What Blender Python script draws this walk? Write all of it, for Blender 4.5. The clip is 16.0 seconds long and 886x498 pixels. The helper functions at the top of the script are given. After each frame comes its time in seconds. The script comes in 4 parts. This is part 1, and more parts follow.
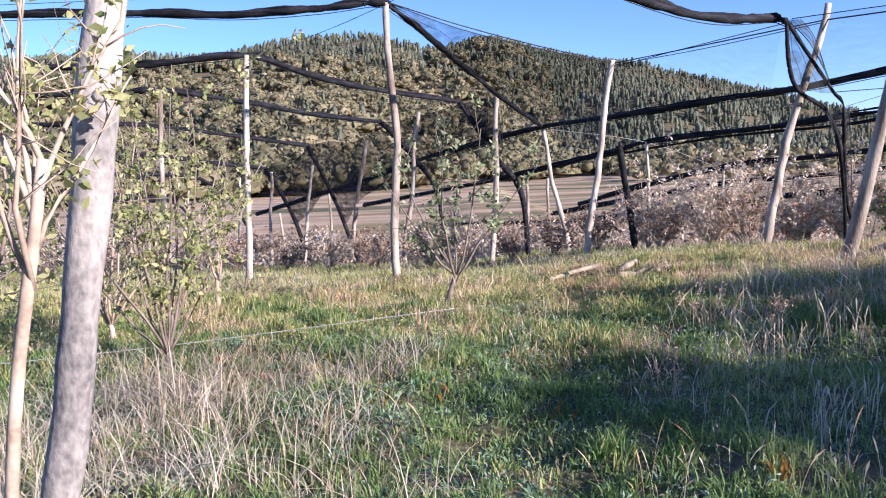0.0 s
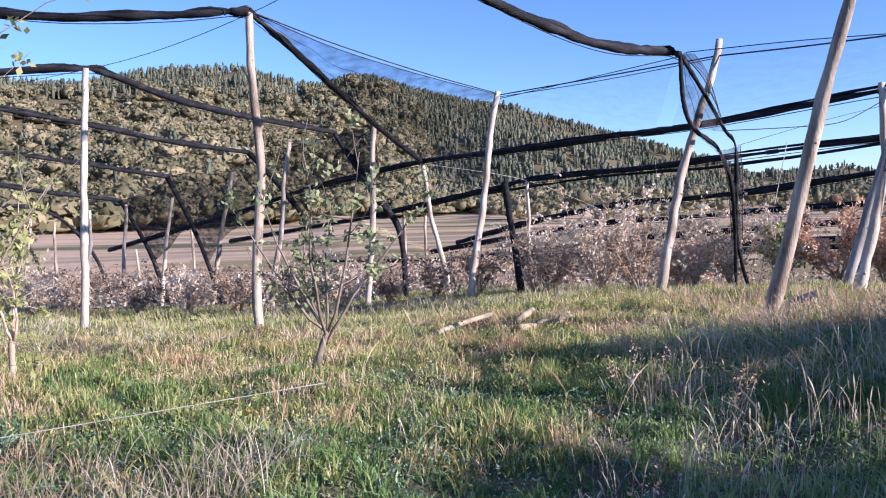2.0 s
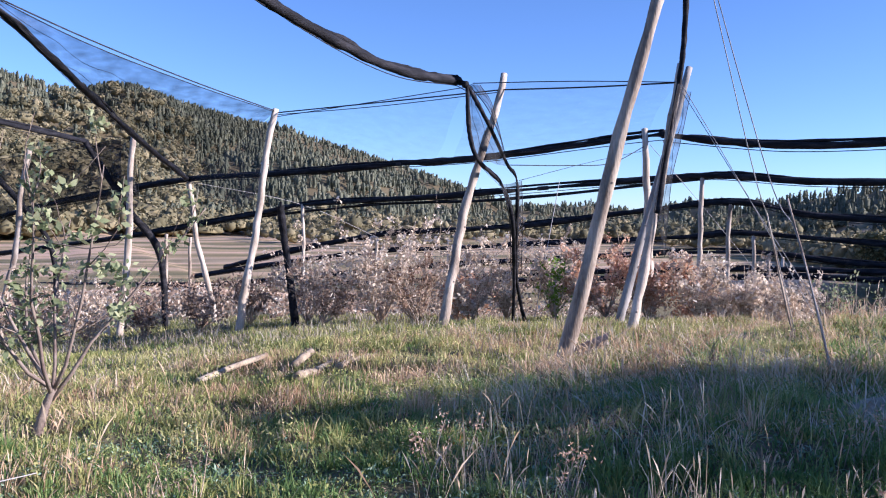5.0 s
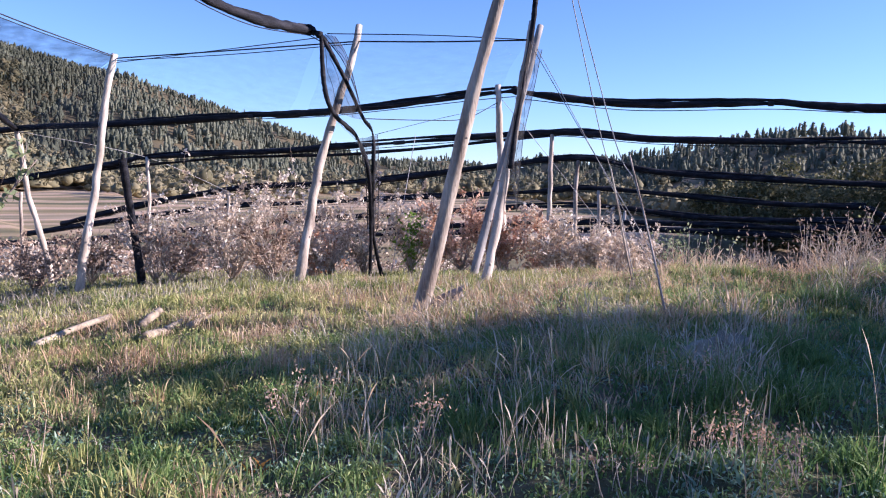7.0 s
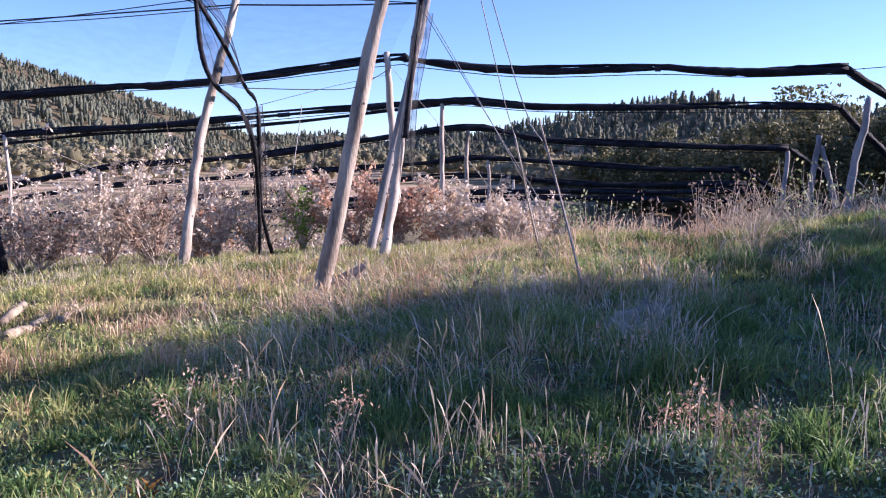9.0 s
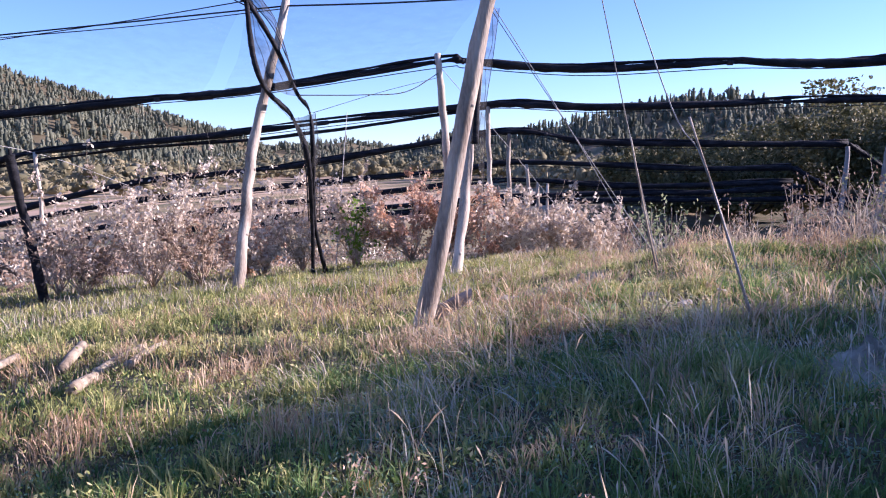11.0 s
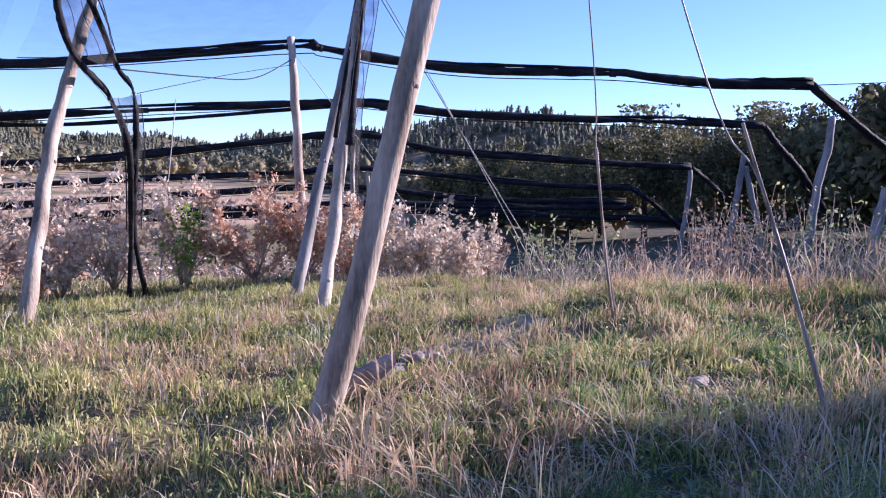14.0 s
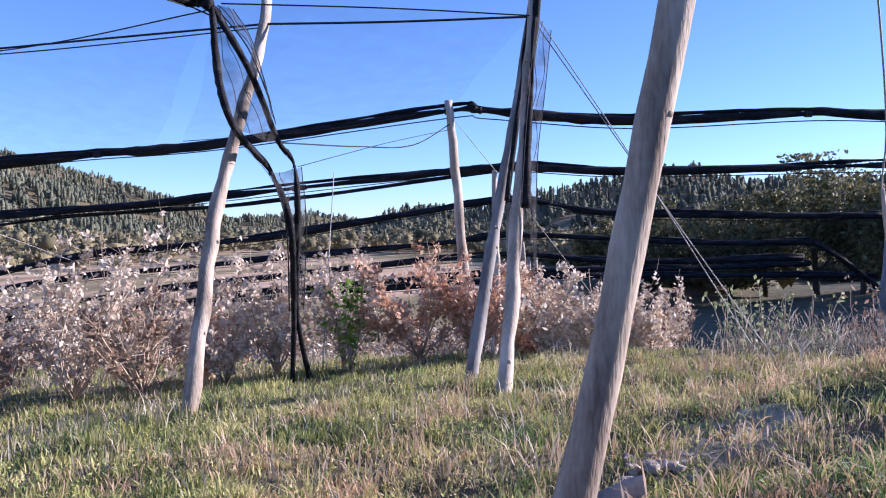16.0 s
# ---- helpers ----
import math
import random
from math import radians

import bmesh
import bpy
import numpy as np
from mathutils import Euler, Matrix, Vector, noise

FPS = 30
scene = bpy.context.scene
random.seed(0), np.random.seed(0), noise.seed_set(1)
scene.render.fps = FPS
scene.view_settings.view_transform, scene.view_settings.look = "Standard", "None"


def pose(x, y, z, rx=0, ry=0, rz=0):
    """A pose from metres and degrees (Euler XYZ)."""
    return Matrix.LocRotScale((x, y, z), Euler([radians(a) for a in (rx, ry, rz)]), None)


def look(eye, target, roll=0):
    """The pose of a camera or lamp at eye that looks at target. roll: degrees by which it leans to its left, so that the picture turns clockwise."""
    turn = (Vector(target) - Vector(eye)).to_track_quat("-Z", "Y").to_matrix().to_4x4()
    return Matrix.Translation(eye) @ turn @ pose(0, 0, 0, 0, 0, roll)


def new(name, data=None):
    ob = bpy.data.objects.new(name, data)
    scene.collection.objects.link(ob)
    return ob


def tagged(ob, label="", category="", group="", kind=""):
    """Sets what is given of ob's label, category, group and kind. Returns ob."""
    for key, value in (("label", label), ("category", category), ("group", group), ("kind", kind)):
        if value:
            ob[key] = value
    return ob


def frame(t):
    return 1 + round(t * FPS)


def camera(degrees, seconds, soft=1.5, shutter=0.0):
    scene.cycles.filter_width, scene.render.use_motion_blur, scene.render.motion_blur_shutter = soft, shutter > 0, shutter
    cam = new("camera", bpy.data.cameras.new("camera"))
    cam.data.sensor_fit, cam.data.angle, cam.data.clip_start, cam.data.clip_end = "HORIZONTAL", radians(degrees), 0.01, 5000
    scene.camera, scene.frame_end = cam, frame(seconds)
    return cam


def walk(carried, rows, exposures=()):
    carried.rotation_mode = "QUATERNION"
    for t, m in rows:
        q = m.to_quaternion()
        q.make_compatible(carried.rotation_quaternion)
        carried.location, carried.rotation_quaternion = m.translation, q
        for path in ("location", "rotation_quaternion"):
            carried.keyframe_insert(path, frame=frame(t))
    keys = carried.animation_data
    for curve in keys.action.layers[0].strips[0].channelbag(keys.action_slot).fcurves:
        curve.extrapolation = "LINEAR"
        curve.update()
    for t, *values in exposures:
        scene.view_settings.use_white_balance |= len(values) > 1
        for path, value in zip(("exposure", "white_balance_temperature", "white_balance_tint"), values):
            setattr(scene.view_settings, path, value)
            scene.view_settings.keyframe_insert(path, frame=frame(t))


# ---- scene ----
cam = camera(57.8, 16.0, soft=1.1)
PATH = [
    (0, (0.004, 0.037, 1.63), (0.035, 2.025, 1.407), -2.0),
    (0.5, (0.052, 0.474, 1.549), (0.204, 2.458, 1.346), -2.4),
    (1, (0.008, 0.829, 1.539), (0.226, 2.81, 1.368), -0.6),
    (1.5, (0.039, 1.167, 1.572), (0.381, 3.13, 1.403), -0.6),
    (2, (0.078, 1.668, 1.573), (0.423, 3.633, 1.434), -0.9),
    (2.5, (0.01, 1.961, 1.58), (0.291, 3.94, 1.506), -1.0),
    (3, (-0.002, 2.229, 1.559), (0.227, 4.213, 1.467), -2.0),
    (3.5, (0.137, 2.478, 1.611), (0.482, 4.446, 1.531), -0.4),
    (4, (0.217, 2.613, 1.608), (0.789, 4.529, 1.538), 0.9),
    (4.5, (0.217, 2.646, 1.613), (0.975, 4.495, 1.548), 1.2),
    (4.7, (0.242, 2.652, 1.623), (1.056, 4.478, 1.557), 1.3),
    (7, (0.256, 2.661, 1.619), (1.441, 4.263, 1.441), 1.7),
    (7.5, (0.261, 2.657, 1.598), (1.536, 4.184, 1.392), 1.6),
    (8, (0.261, 2.663, 1.584), (1.614, 4.117, 1.352), 1.3),
    (8.5, (0.301, 2.785, 1.568), (1.686, 4.204, 1.308), 1.3),
    (9, (0.463, 3.13, 1.575), (1.855, 4.546, 1.336), 0.4),
    (9.5, (0.504, 3.387, 1.594), (1.901, 4.8, 1.368), 0.7),
    (10, (0.516, 3.762, 1.603), (1.907, 5.185, 1.4), -1.2),
    (10.2, (0.518, 3.89, 1.597), (1.883, 5.338, 1.397), -1.5),
    (12.5, (1.054, 5.486, 1.665), (2.435, 6.908, 1.399), -0.0),
    (13, (1.316, 5.783, 1.659), (2.792, 7.111, 1.418), 0.0),
    (13.5, (1.459, 6.03, 1.647), (3.041, 7.233, 1.416), 2.4),
    (14, (1.658, 6.371, 1.611), (3.313, 7.473, 1.401), 2.0),
    (14.5, (1.942, 6.749, 1.575), (3.611, 7.834, 1.388), 1.1),
    (15, (2.062, 6.999, 1.65), (3.679, 8.162, 1.458), -0.2),
    (15.5, (2.193, 7.236, 1.604), (3.725, 8.52, 1.541), -1.0),
    (16, (2.265, 7.338, 1.58), (3.702, 8.729, 1.532), -0.9),
]
walk(cam, [(t, look(eye, target, roll)) for t, eye, target, roll in PATH], [(0, 1.05, 5150, 25), (4.5, 1.03, 5050, 25), (8.5, 1.2, 5200, 33), (12.5, 1.26, 5150, 35), (14.5, 1.15, 5080, 36), (16, 1.1, 5050, 28)])

# ---- world, sun ----
SUN_AZ, SUN_EL = 126.0, 19.0
world = bpy.data.worlds.new("sky_world")
scene.world = world
world.use_nodes = True
wn = world.node_tree
sky = wn.nodes.new("ShaderNodeTexSky")
sky.sky_type = "NISHITA"
sky.sun_disc = False
sky.sun_elevation, sky.sun_rotation = radians(SUN_EL), radians(SUN_AZ)
sky.altitude, sky.air_density, sky.dust_density, sky.ozone_density = 2200, 1.0, 0.8, 2.8
bg = wn.nodes["Background"]
bg.inputs["Strength"].default_value = 0.088
wn.links.new(sky.outputs[0], bg.inputs[0])
lamp = bpy.data.lights.new("sun", "SUN")
lamp.energy, lamp.angle, lamp.color = 5.0, radians(0.53), (1.0, 0.83, 0.60)
to_sun = Vector((math.sin(radians(SUN_AZ)) * math.cos(radians(SUN_EL)), math.cos(radians(SUN_AZ)) * math.cos(radians(SUN_EL)), math.sin(radians(SUN_EL))))
sun = new("sun", lamp)
sun.matrix_world = look((0, 0, 60), Vector((0, 0, 60)) - to_sun)

rng = np.random.default_rng(7)


# ---- materials ----
def material(name, colours, scale=4.0, rough=0.85, bump=0.3, fine=60.0, island=0.0, thing=0.0, through_light=0.0, stretch=(1, 1, 1), dist=0.01, spec=0.3):
    """Procedural surface: a ramp over two scales of noise, optional variation by island or object, optional translucency."""
    m = bpy.data.materials.new(name)
    m.use_nodes = True
    nt = m.node_tree
    bsdf = nt.nodes["Principled BSDF"]
    bsdf.inputs["Roughness"].default_value = rough
    bsdf.inputs["Specular IOR Level"].default_value = spec
    geo = nt.nodes.new("ShaderNodeNewGeometry")
    mp = nt.nodes.new("ShaderNodeMapping")
    mp.inputs["Scale"].default_value = stretch
    nt.links.new(geo.outputs["Position"], mp.inputs["Vector"])
    n1 = nt.nodes.new("ShaderNodeTexNoise")
    n1.inputs["Scale"].default_value, n1.inputs["Detail"].default_value = scale, 5
    n2 = nt.nodes.new("ShaderNodeTexNoise")
    n2.inputs["Scale"].default_value, n2.inputs["Detail"].default_value = fine, 4
    nt.links.new(mp.outputs[0], n1.inputs["Vector"])
    nt.links.new(mp.outputs[0], n2.inputs["Vector"])
    mix = nt.nodes.new("ShaderNodeMath")
    mix.operation = "MULTIPLY_ADD"
    nt.links.new(n2.outputs["Fac"], mix.inputs[0])
    mix.inputs[1].default_value = 0.45
    sub = nt.nodes.new("ShaderNodeMath")
    sub.operation = "MULTIPLY_ADD"
    nt.links.new(n1.outputs["Fac"], sub.inputs[0])
    sub.inputs[1].default_value, sub.inputs[2].default_value = 1.5, -0.475
    nt.links.new(sub.outputs[0], mix.inputs[2])
    last = mix
    if island or thing:
        add = nt.nodes.new("ShaderNodeMath")
        add.operation = "MULTIPLY_ADD"
        if island:
            nt.links.new(geo.outputs["Random Per Island"], add.inputs[0])
        else:
            info = nt.nodes.new("ShaderNodeObjectInfo")
            nt.links.new(info.outputs["Random"], add.inputs[0])
        k = island or thing
        add.inputs[1].default_value = k
        off = nt.nodes.new("ShaderNodeMath")
        off.operation = "SUBTRACT"
        nt.links.new(last.outputs[0], off.inputs[0])
        off.inputs[1].default_value = k / 2
        nt.links.new(off.outputs[0], add.inputs[2])
        last = add
    ramp = nt.nodes.new("ShaderNodeValToRGB")
    els = ramp.color_ramp.elements
    while len(els) < len(colours):
        els.new(0.5)
    for i, c in enumerate(colours):
        els[i].position = 0.15 + 0.7 * i / max(1, len(colours) - 1)
        els[i].color = (*c, 1)
    nt.links.new(last.outputs[0], ramp.inputs[0])
    nt.links.new(ramp.outputs[0], bsdf.inputs["Base Color"])
    if bump:
        b = nt.nodes.new("ShaderNodeBump")
        b.inputs["Strength"].default_value, b.inputs["Distance"].default_value = bump, dist
        nt.links.new(n2.outputs["Fac"], b.inputs["Height"])
        nt.links.new(b.outputs[0], bsdf.inputs["Normal"])
    if through_light:
        out = nt.nodes["Material Output"]
        tr = nt.nodes.new("ShaderNodeBsdfTranslucent")
        nt.links.new(ramp.outputs[0], tr.inputs[0])
        ms = nt.nodes.new("ShaderNodeMixShader")
        ms.inputs[0].default_value = through_light
        nt.links.new(bsdf.outputs[0], ms.inputs[1])
        nt.links.new(tr.outputs[0], ms.inputs[2])
        nt.links.new(ms.outputs[0], out.inputs["Surface"])
    return m


def net_material(name, cover, streak):
    """Black hail net: a fine mesh that lets most light by, denser where it is folded."""
    m = material(name, [(0.02, 0.02, 0.023), (0.08, 0.08, 0.085)], 3, 0.9, 0)
    nt = m.node_tree
    geo = nt.nodes.new("ShaderNodeNewGeometry")
    mp = nt.nodes.new("ShaderNodeMapping")
    mp.inputs["Scale"].default_value = streak
    nz = nt.nodes.new("ShaderNodeTexNoise")
    nz.inputs["Scale"].default_value, nz.inputs["Detail"].default_value = 3.0, 6
    nt.links.new(geo.outputs["Position"], mp.inputs[0])
    nt.links.new(mp.outputs[0], nz.inputs["Vector"])
    mr = nt.nodes.new("ShaderNodeMapRange")
    mr.inputs["From Min"].default_value, mr.inputs["From Max"].default_value = 0.3, 0.75
    mr.inputs["To Min"].default_value, mr.inputs["To Max"].default_value = cover * 0.55, min(1.0, cover * 1.8)
    nt.links.new(nz.outputs["Fac"], mr.inputs["Value"])
    tp = nt.nodes.new("ShaderNodeBsdfTransparent")
    ms = nt.nodes.new("ShaderNodeMixShader")
    nt.links.new(mr.outputs[0], ms.inputs[0])
    nt.links.new(tp.outputs[0], ms.inputs[1])
    nt.links.new(nt.nodes["Principled BSDF"].outputs[0], ms.inputs[2])
    nt.links.new(ms.outputs[0], nt.nodes["Material Output"].inputs["Surface"])
    return m


M_GROUND = material("meadow_soil", [(0.05, 0.06, 0.03), (0.085, 0.09, 0.045), (0.15, 0.125, 0.08), (0.10, 0.105, 0.055)], 0.8, 0.95, 0.8, 22, dist=0.04)
M_POST = material("peeled_pole", [(0.17, 0.13, 0.10), (0.45, 0.38, 0.30), (0.69, 0.61, 0.505)], 3.5, 0.8, 0.6, 42, thing=0.25, stretch=(1.6, 1.6, 0.35))
# dark ramp colours paint in the shadow of branches and net on the pole
M_POST_SHADOWED = material("pole_painted_shadow", [(0.04, 0.04, 0.045), (0.30, 0.275, 0.25), (0.56, 0.50, 0.44), (0.72, 0.65, 0.58)], 1.3, 0.85, 0.45, 26, stretch=(1.6, 1.6, 1.1))
M_POST_GREY = material("weathered_pole", [(0.16, 0.155, 0.15), (0.33, 0.31, 0.29), (0.46, 0.43, 0.40)], 2.5, 0.85, 0.45, 26, thing=0.2, stretch=(1.6, 1.6, 0.35))
M_NET = material("furled_black_net", [(0.004, 0.004, 0.006), (0.014, 0.014, 0.018), (0.045, 0.043, 0.05)], 5, 0.75, 0.9, 45, dist=0.02, spec=0.25, stretch=(0.5, 0.5, 2.0))
M_SHEET = net_material("hanging_net", 0.36, (1.0, 1.0, 2.2))
M_SHEET_DENSE = net_material("folded_hanging_net", 0.62, (1.0, 1.0, 2.2))
M_SHEET_THIN = net_material("thin_hanging_net", 0.07, (1.0, 1.0, 2.0))
M_WIRE = material("steel_wire", [(0.25, 0.24, 0.23), (0.45, 0.43, 0.41)], 4, 0.45, 0)
M_CORD = material("dark_cord", [(0.015, 0.015, 0.02), (0.05, 0.05, 0.055)], 6, 0.8, 0.2)
M_BARK = material("apple_bark", [(0.12, 0.082, 0.075), (0.25, 0.20, 0.16), (0.36, 0.30, 0.25)], 8, 0.9, 0.5, 70)
M_TWIG = material("pale_twig", [(0.28, 0.205, 0.145), (0.50, 0.395, 0.295), (0.62, 0.515, 0.40)], 5, 0.85, 0.3, 50)
M_BARK_DARK = material("oak_bark", [(0.05, 0.04, 0.03), (0.11, 0.09, 0.07)], 3, 0.95, 0.5, 30)
M_LEAF = material("apple_leaf", [(0.14, 0.18, 0.08), (0.28, 0.32, 0.16), (0.46, 0.48, 0.27)], 3, 0.6, 0, island=0.7, through_light=0.35)
M_LEAF_YELLOW = material("yellowing_leaf", [(0.18, 0.22, 0.07), (0.40, 0.42, 0.16), (0.60, 0.56, 0.28)], 3, 0.6, 0, island=0.7, through_light=0.4)
M_LEAF_PINK = material("bleached_leaf", [(0.48, 0.38, 0.28), (0.72, 0.61, 0.48), (0.87, 0.78, 0.65)], 3, 0.7, 0, island=0.7, through_light=0.3)
M_LEAF_RUST = material("russet_leaf", [(0.46, 0.26, 0.16), (0.68, 0.44, 0.29), (0.80, 0.60, 0.45)], 3, 0.7, 0, island=0.7, through_light=0.35)
M_LEAF_BROWN = material("dry_brown_leaf", [(0.20, 0.13, 0.09), (0.34, 0.24, 0.17), (0.45, 0.35, 0.25)], 3, 0.7, 0, island=0.7, through_light=0.3)
M_LEAF_FRESH = material("fresh_green_leaf", [(0.12, 0.22, 0.03), (0.28, 0.42, 0.06)], 3, 0.6, 0, island=0.6, through_light=0.4)
M_OAK = material("oak_foliage", [(0.09, 0.085, 0.045), (0.21, 0.185, 0.10), (0.35, 0.295, 0.17)], 0.05, 0.8, 0, 0.15, island=0.4, through_light=0.15)
M_PINE = material("pine_foliage", [(0.06, 0.068, 0.045), (0.12, 0.128, 0.085), (0.20, 0.20, 0.135)], 0.05, 0.8, 0, 0.15, island=0.35, through_light=0.1)
M_OAK_NEAR = material("evergreen_oak_leaf", [(0.06, 0.07, 0.028), (0.16, 0.15, 0.065), (0.32, 0.28, 0.13)], 0.3, 0.6, 0, 2.0, island=0.5, through_light=0.25)
M_GRASS = material("green_grass", [(0.085, 0.16, 0.05), (0.20, 0.305, 0.088), (0.42, 0.47, 0.185)], 0.7, 0.6, 0, 6, island=0.45, through_light=0.35)
M_STRAW = material("dry_straw", [(0.32, 0.25, 0.17), (0.54, 0.455, 0.34), (0.72, 0.64, 0.51)], 0.8, 0.7, 0, 6, island=0.6, through_light=0.3)
M_BROME = material("reddish_seed_grass", [(0.44, 0.275, 0.16), (0.63, 0.45, 0.275), (0.76, 0.61, 0.42)], 0.8, 0.7, 0, 6, island=0.6, through_light=0.35)
M_OLIVE = material("olive_meadow_grass", [(0.18, 0.215, 0.065), (0.42, 0.42, 0.14), (0.66, 0.58, 0.29)], 0.7, 0.7, 0, 6, island=0.5, through_light=0.35)
M_WEED = material("blue_green_weed", [(0.13, 0.22, 0.13), (0.24, 0.35, 0.22), (0.38, 0.48, 0.34)], 1, 0.6, 0, 8, island=0.5, through_light=0.25)
M_FLOWER = material("orange_dock_leaf", [(0.30, 0.12, 0.02), (0.48, 0.25, 0.05)], 3, 0.7, 0, island=0.5, through_light=0.3)
M_LOG = material("sawn_log", [(0.15, 0.115, 0.08), (0.34, 0.275, 0.195), (0.50, 0.425, 0.315)], 5, 0.85, 0.5, 40, thing=0.3)
M_STONE = material("pale_stone", [(0.22, 0.185, 0.16), (0.38, 0.33, 0.285), (0.52, 0.46, 0.40)], 6, 0.9, 0.7, 40, thing=0.3)
M_DIRT = material("bare_soil", [(0.17, 0.145, 0.105), (0.32, 0.28, 0.21), (0.43, 0.385, 0.30)], 5, 0.95, 0.8, 40, dist=0.02)


# ---- mesh helpers ----
def mesh_of(name, verts, faces, mat, smooth=True):
    """A mesh from an array of places and an array (or list) of faces, all with the same corner count in an array."""
    me = bpy.data.meshes.new(name)
    verts = np.asarray(verts, np.float32)
    if isinstance(faces, np.ndarray):
        k = faces.shape[1]
        me.vertices.add(len(verts))
        me.vertices.foreach_set("co", verts.ravel())
        me.loops.add(faces.size)
        me.loops.foreach_set("vertex_index", faces.astype(np.int32).ravel())
        me.polygons.add(len(faces))
        me.polygons.foreach_set("loop_start", np.arange(0, faces.size, k, dtype=np.int32))
        me.update(calc_edges=True)
    else:
        me.from_pydata(verts.tolist(), [], faces)
    if smooth:
        me.polygons.foreach_set("use_smooth", np.ones(len(me.polygons), bool))
    me.materials.append(mat)
    return me


def part(name, me, parent, label="", kind=""):
    ob = new(name, me)
    ob.parent = parent
    if label or kind:
        tagged(ob, label, kind=kind)
    return ob


def spline(points, steps):
    """A smooth line (Catmull-Rom) through the points."""
    p = np.array(points, float)
    p = np.vstack([2 * p[0] - p[1], p, 2 * p[-1] - p[-2]])
    out = []
    for i in range(1, len(p) - 2):
        a, b, c, d = p[i - 1], p[i], p[i + 1], p[i + 2]
        for s in np.arange(steps) / steps:
            out.append(0.5 * (2 * b + (c - a) * s + (2 * a - 5 * b + 4 * c - d) * s * s + (3 * b - a - 3 * c + d) * s**3))
    out.append(p[-2])
    return np.array(out)


def tube(line, radii, sides=8, squash=1.0, rough=0.0, seed=0):
    """Places and faces of a closed tube along a line. squash: height over width; rough: share by which rings wobble."""
    line = np.array(line, float)
    radii = np.broadcast_to(np.asarray(radii, float), (len(line),))
    r = np.random.default_rng(seed)
    way = np.gradient(line, axis=0)
    way /= np.linalg.norm(way, axis=1)[:, None] + 1e-9
    up = np.where(np.abs(way[:, 2:3]) > 0.85, [[1.0, 0, 0]], [[0, 0, 1.0]])
    side = np.cross(way, up)
    side /= np.linalg.norm(side, axis=1)[:, None] + 1e-9
    top = np.cross(side, way)
    ang = np.arange(sides) / sides * 2 * np.pi
    wob = 1 + rough * r.standard_normal((len(line), sides))
    v = line[:, None] + (np.cos(ang)[None, :, None] * side[:, None] + squash * np.sin(ang)[None, :, None] * top[:, None]) * (radii[:, None] * wob)[:, :, None]
    v = v.reshape(-1, 3)
    a = np.arange(len(line) - 1)[:, None] * sides + np.arange(sides)[None]
    b = np.arange(len(line) - 1)[:, None] * sides + (np.arange(sides)[None] + 1) % sides
    quads = np.stack([a, b, b + sides, a + sides], -1).reshape(-1, 4)
    faces = quads.tolist() + [list(range(sides))[::-1], [len(v) - sides + i for i in range(sides)]]
    return v, faces


def joined(pieces):
    """Several (places, faces) as one."""
    vs, fs, n = [], [], 0
    for v, f in pieces:
        vs.append(v)
        fs += [[i + n for i in face] for face in f]
        n += len(v)
    return np.vstack(vs), fs


def tube_mesh(name, line, radii, mat, **kw):
    return mesh_of(name, *tube(line, radii, **kw), mat)


def cards(centres, size, r, long=1.0, fold=0.0):
    """One leaf-shaped four-corner face at each place, turned at random."""
    n = len(centres)
    a = r.standard_normal((n, 3))
    a /= np.linalg.norm(a, axis=1)[:, None]
    b = np.cross(a, r.standard_normal((n, 3)))
    b /= np.linalg.norm(b, axis=1)[:, None] + 1e-9
    s = (np.broadcast_to(size, (n,)) * r.uniform(0.6, 1.3, n))[:, None]
    v = np.stack([centres - a * s * long, centres + b * s * 0.55 - a * s * 0.1, centres + a * s * long, centres - b * s * 0.55 - a * s * 0.1], 1).reshape(-1, 3)
    return v, np.arange(4 * n).reshape(-1, 4)


# ---- the lie of the land ----
def smooth(a, b, x):
    t = np.clip((x - a) / (b - a), 0, 1)
    return t * t * (3 - 2 * t)


def soft(v, w=1.2):
    return w * np.logaddexp(0, v / w)


def wavy(x, y, s, k=0):
    """A cheap rolling noise of about -1 to 1 at wavelength s."""
    x, y = x / s, y / s
    return (np.sin(2.1 * x + 1.3 * y + k) + np.sin(-1.7 * x + 2.6 * y + 2.2 * k + 1) + np.sin(3.9 * x - 0.8 * y + 3.1 * k) * 0.6 + np.sin(0.7 * x + 4.3 * y + k * 1.7 + 2) * 0.6) / 3.2


HILL_AZ = [-60, -19, -8, 0, 8, 12, 17, 23, 28, 31, 34, 37, 40, 43, 46, 50, 54, 58, 63, 75, 95, 130]
HILL_FOOT = [150, 150, 155, 170, 205, 225, 205, 195, 215, 260, 290, 290, 280, 260, 230, 190, 160, 140, 130, 125, 120, 120]
HILL_CREST = [620, 620, 640, 650, 670, 680, 690, 700, 760, 850, 900, 900, 820, 600, 450, 380, 340, 320, 300, 260, 250, 250]
RIDGE_AZ = [-60, -30, -18.5, -15.3, -12.3, -10.5, -8.2, -5.5, -3.5, -1.9, -0.2, 1.3, 2.8, 4.6, 6.5, 9.2, 13.3, 17, 21, 25.5, 28.2, 31, 33.6, 36.5, 39, 41.3, 43.5, 46, 49, 53, 57, 60, 63, 66, 75, 95, 130]
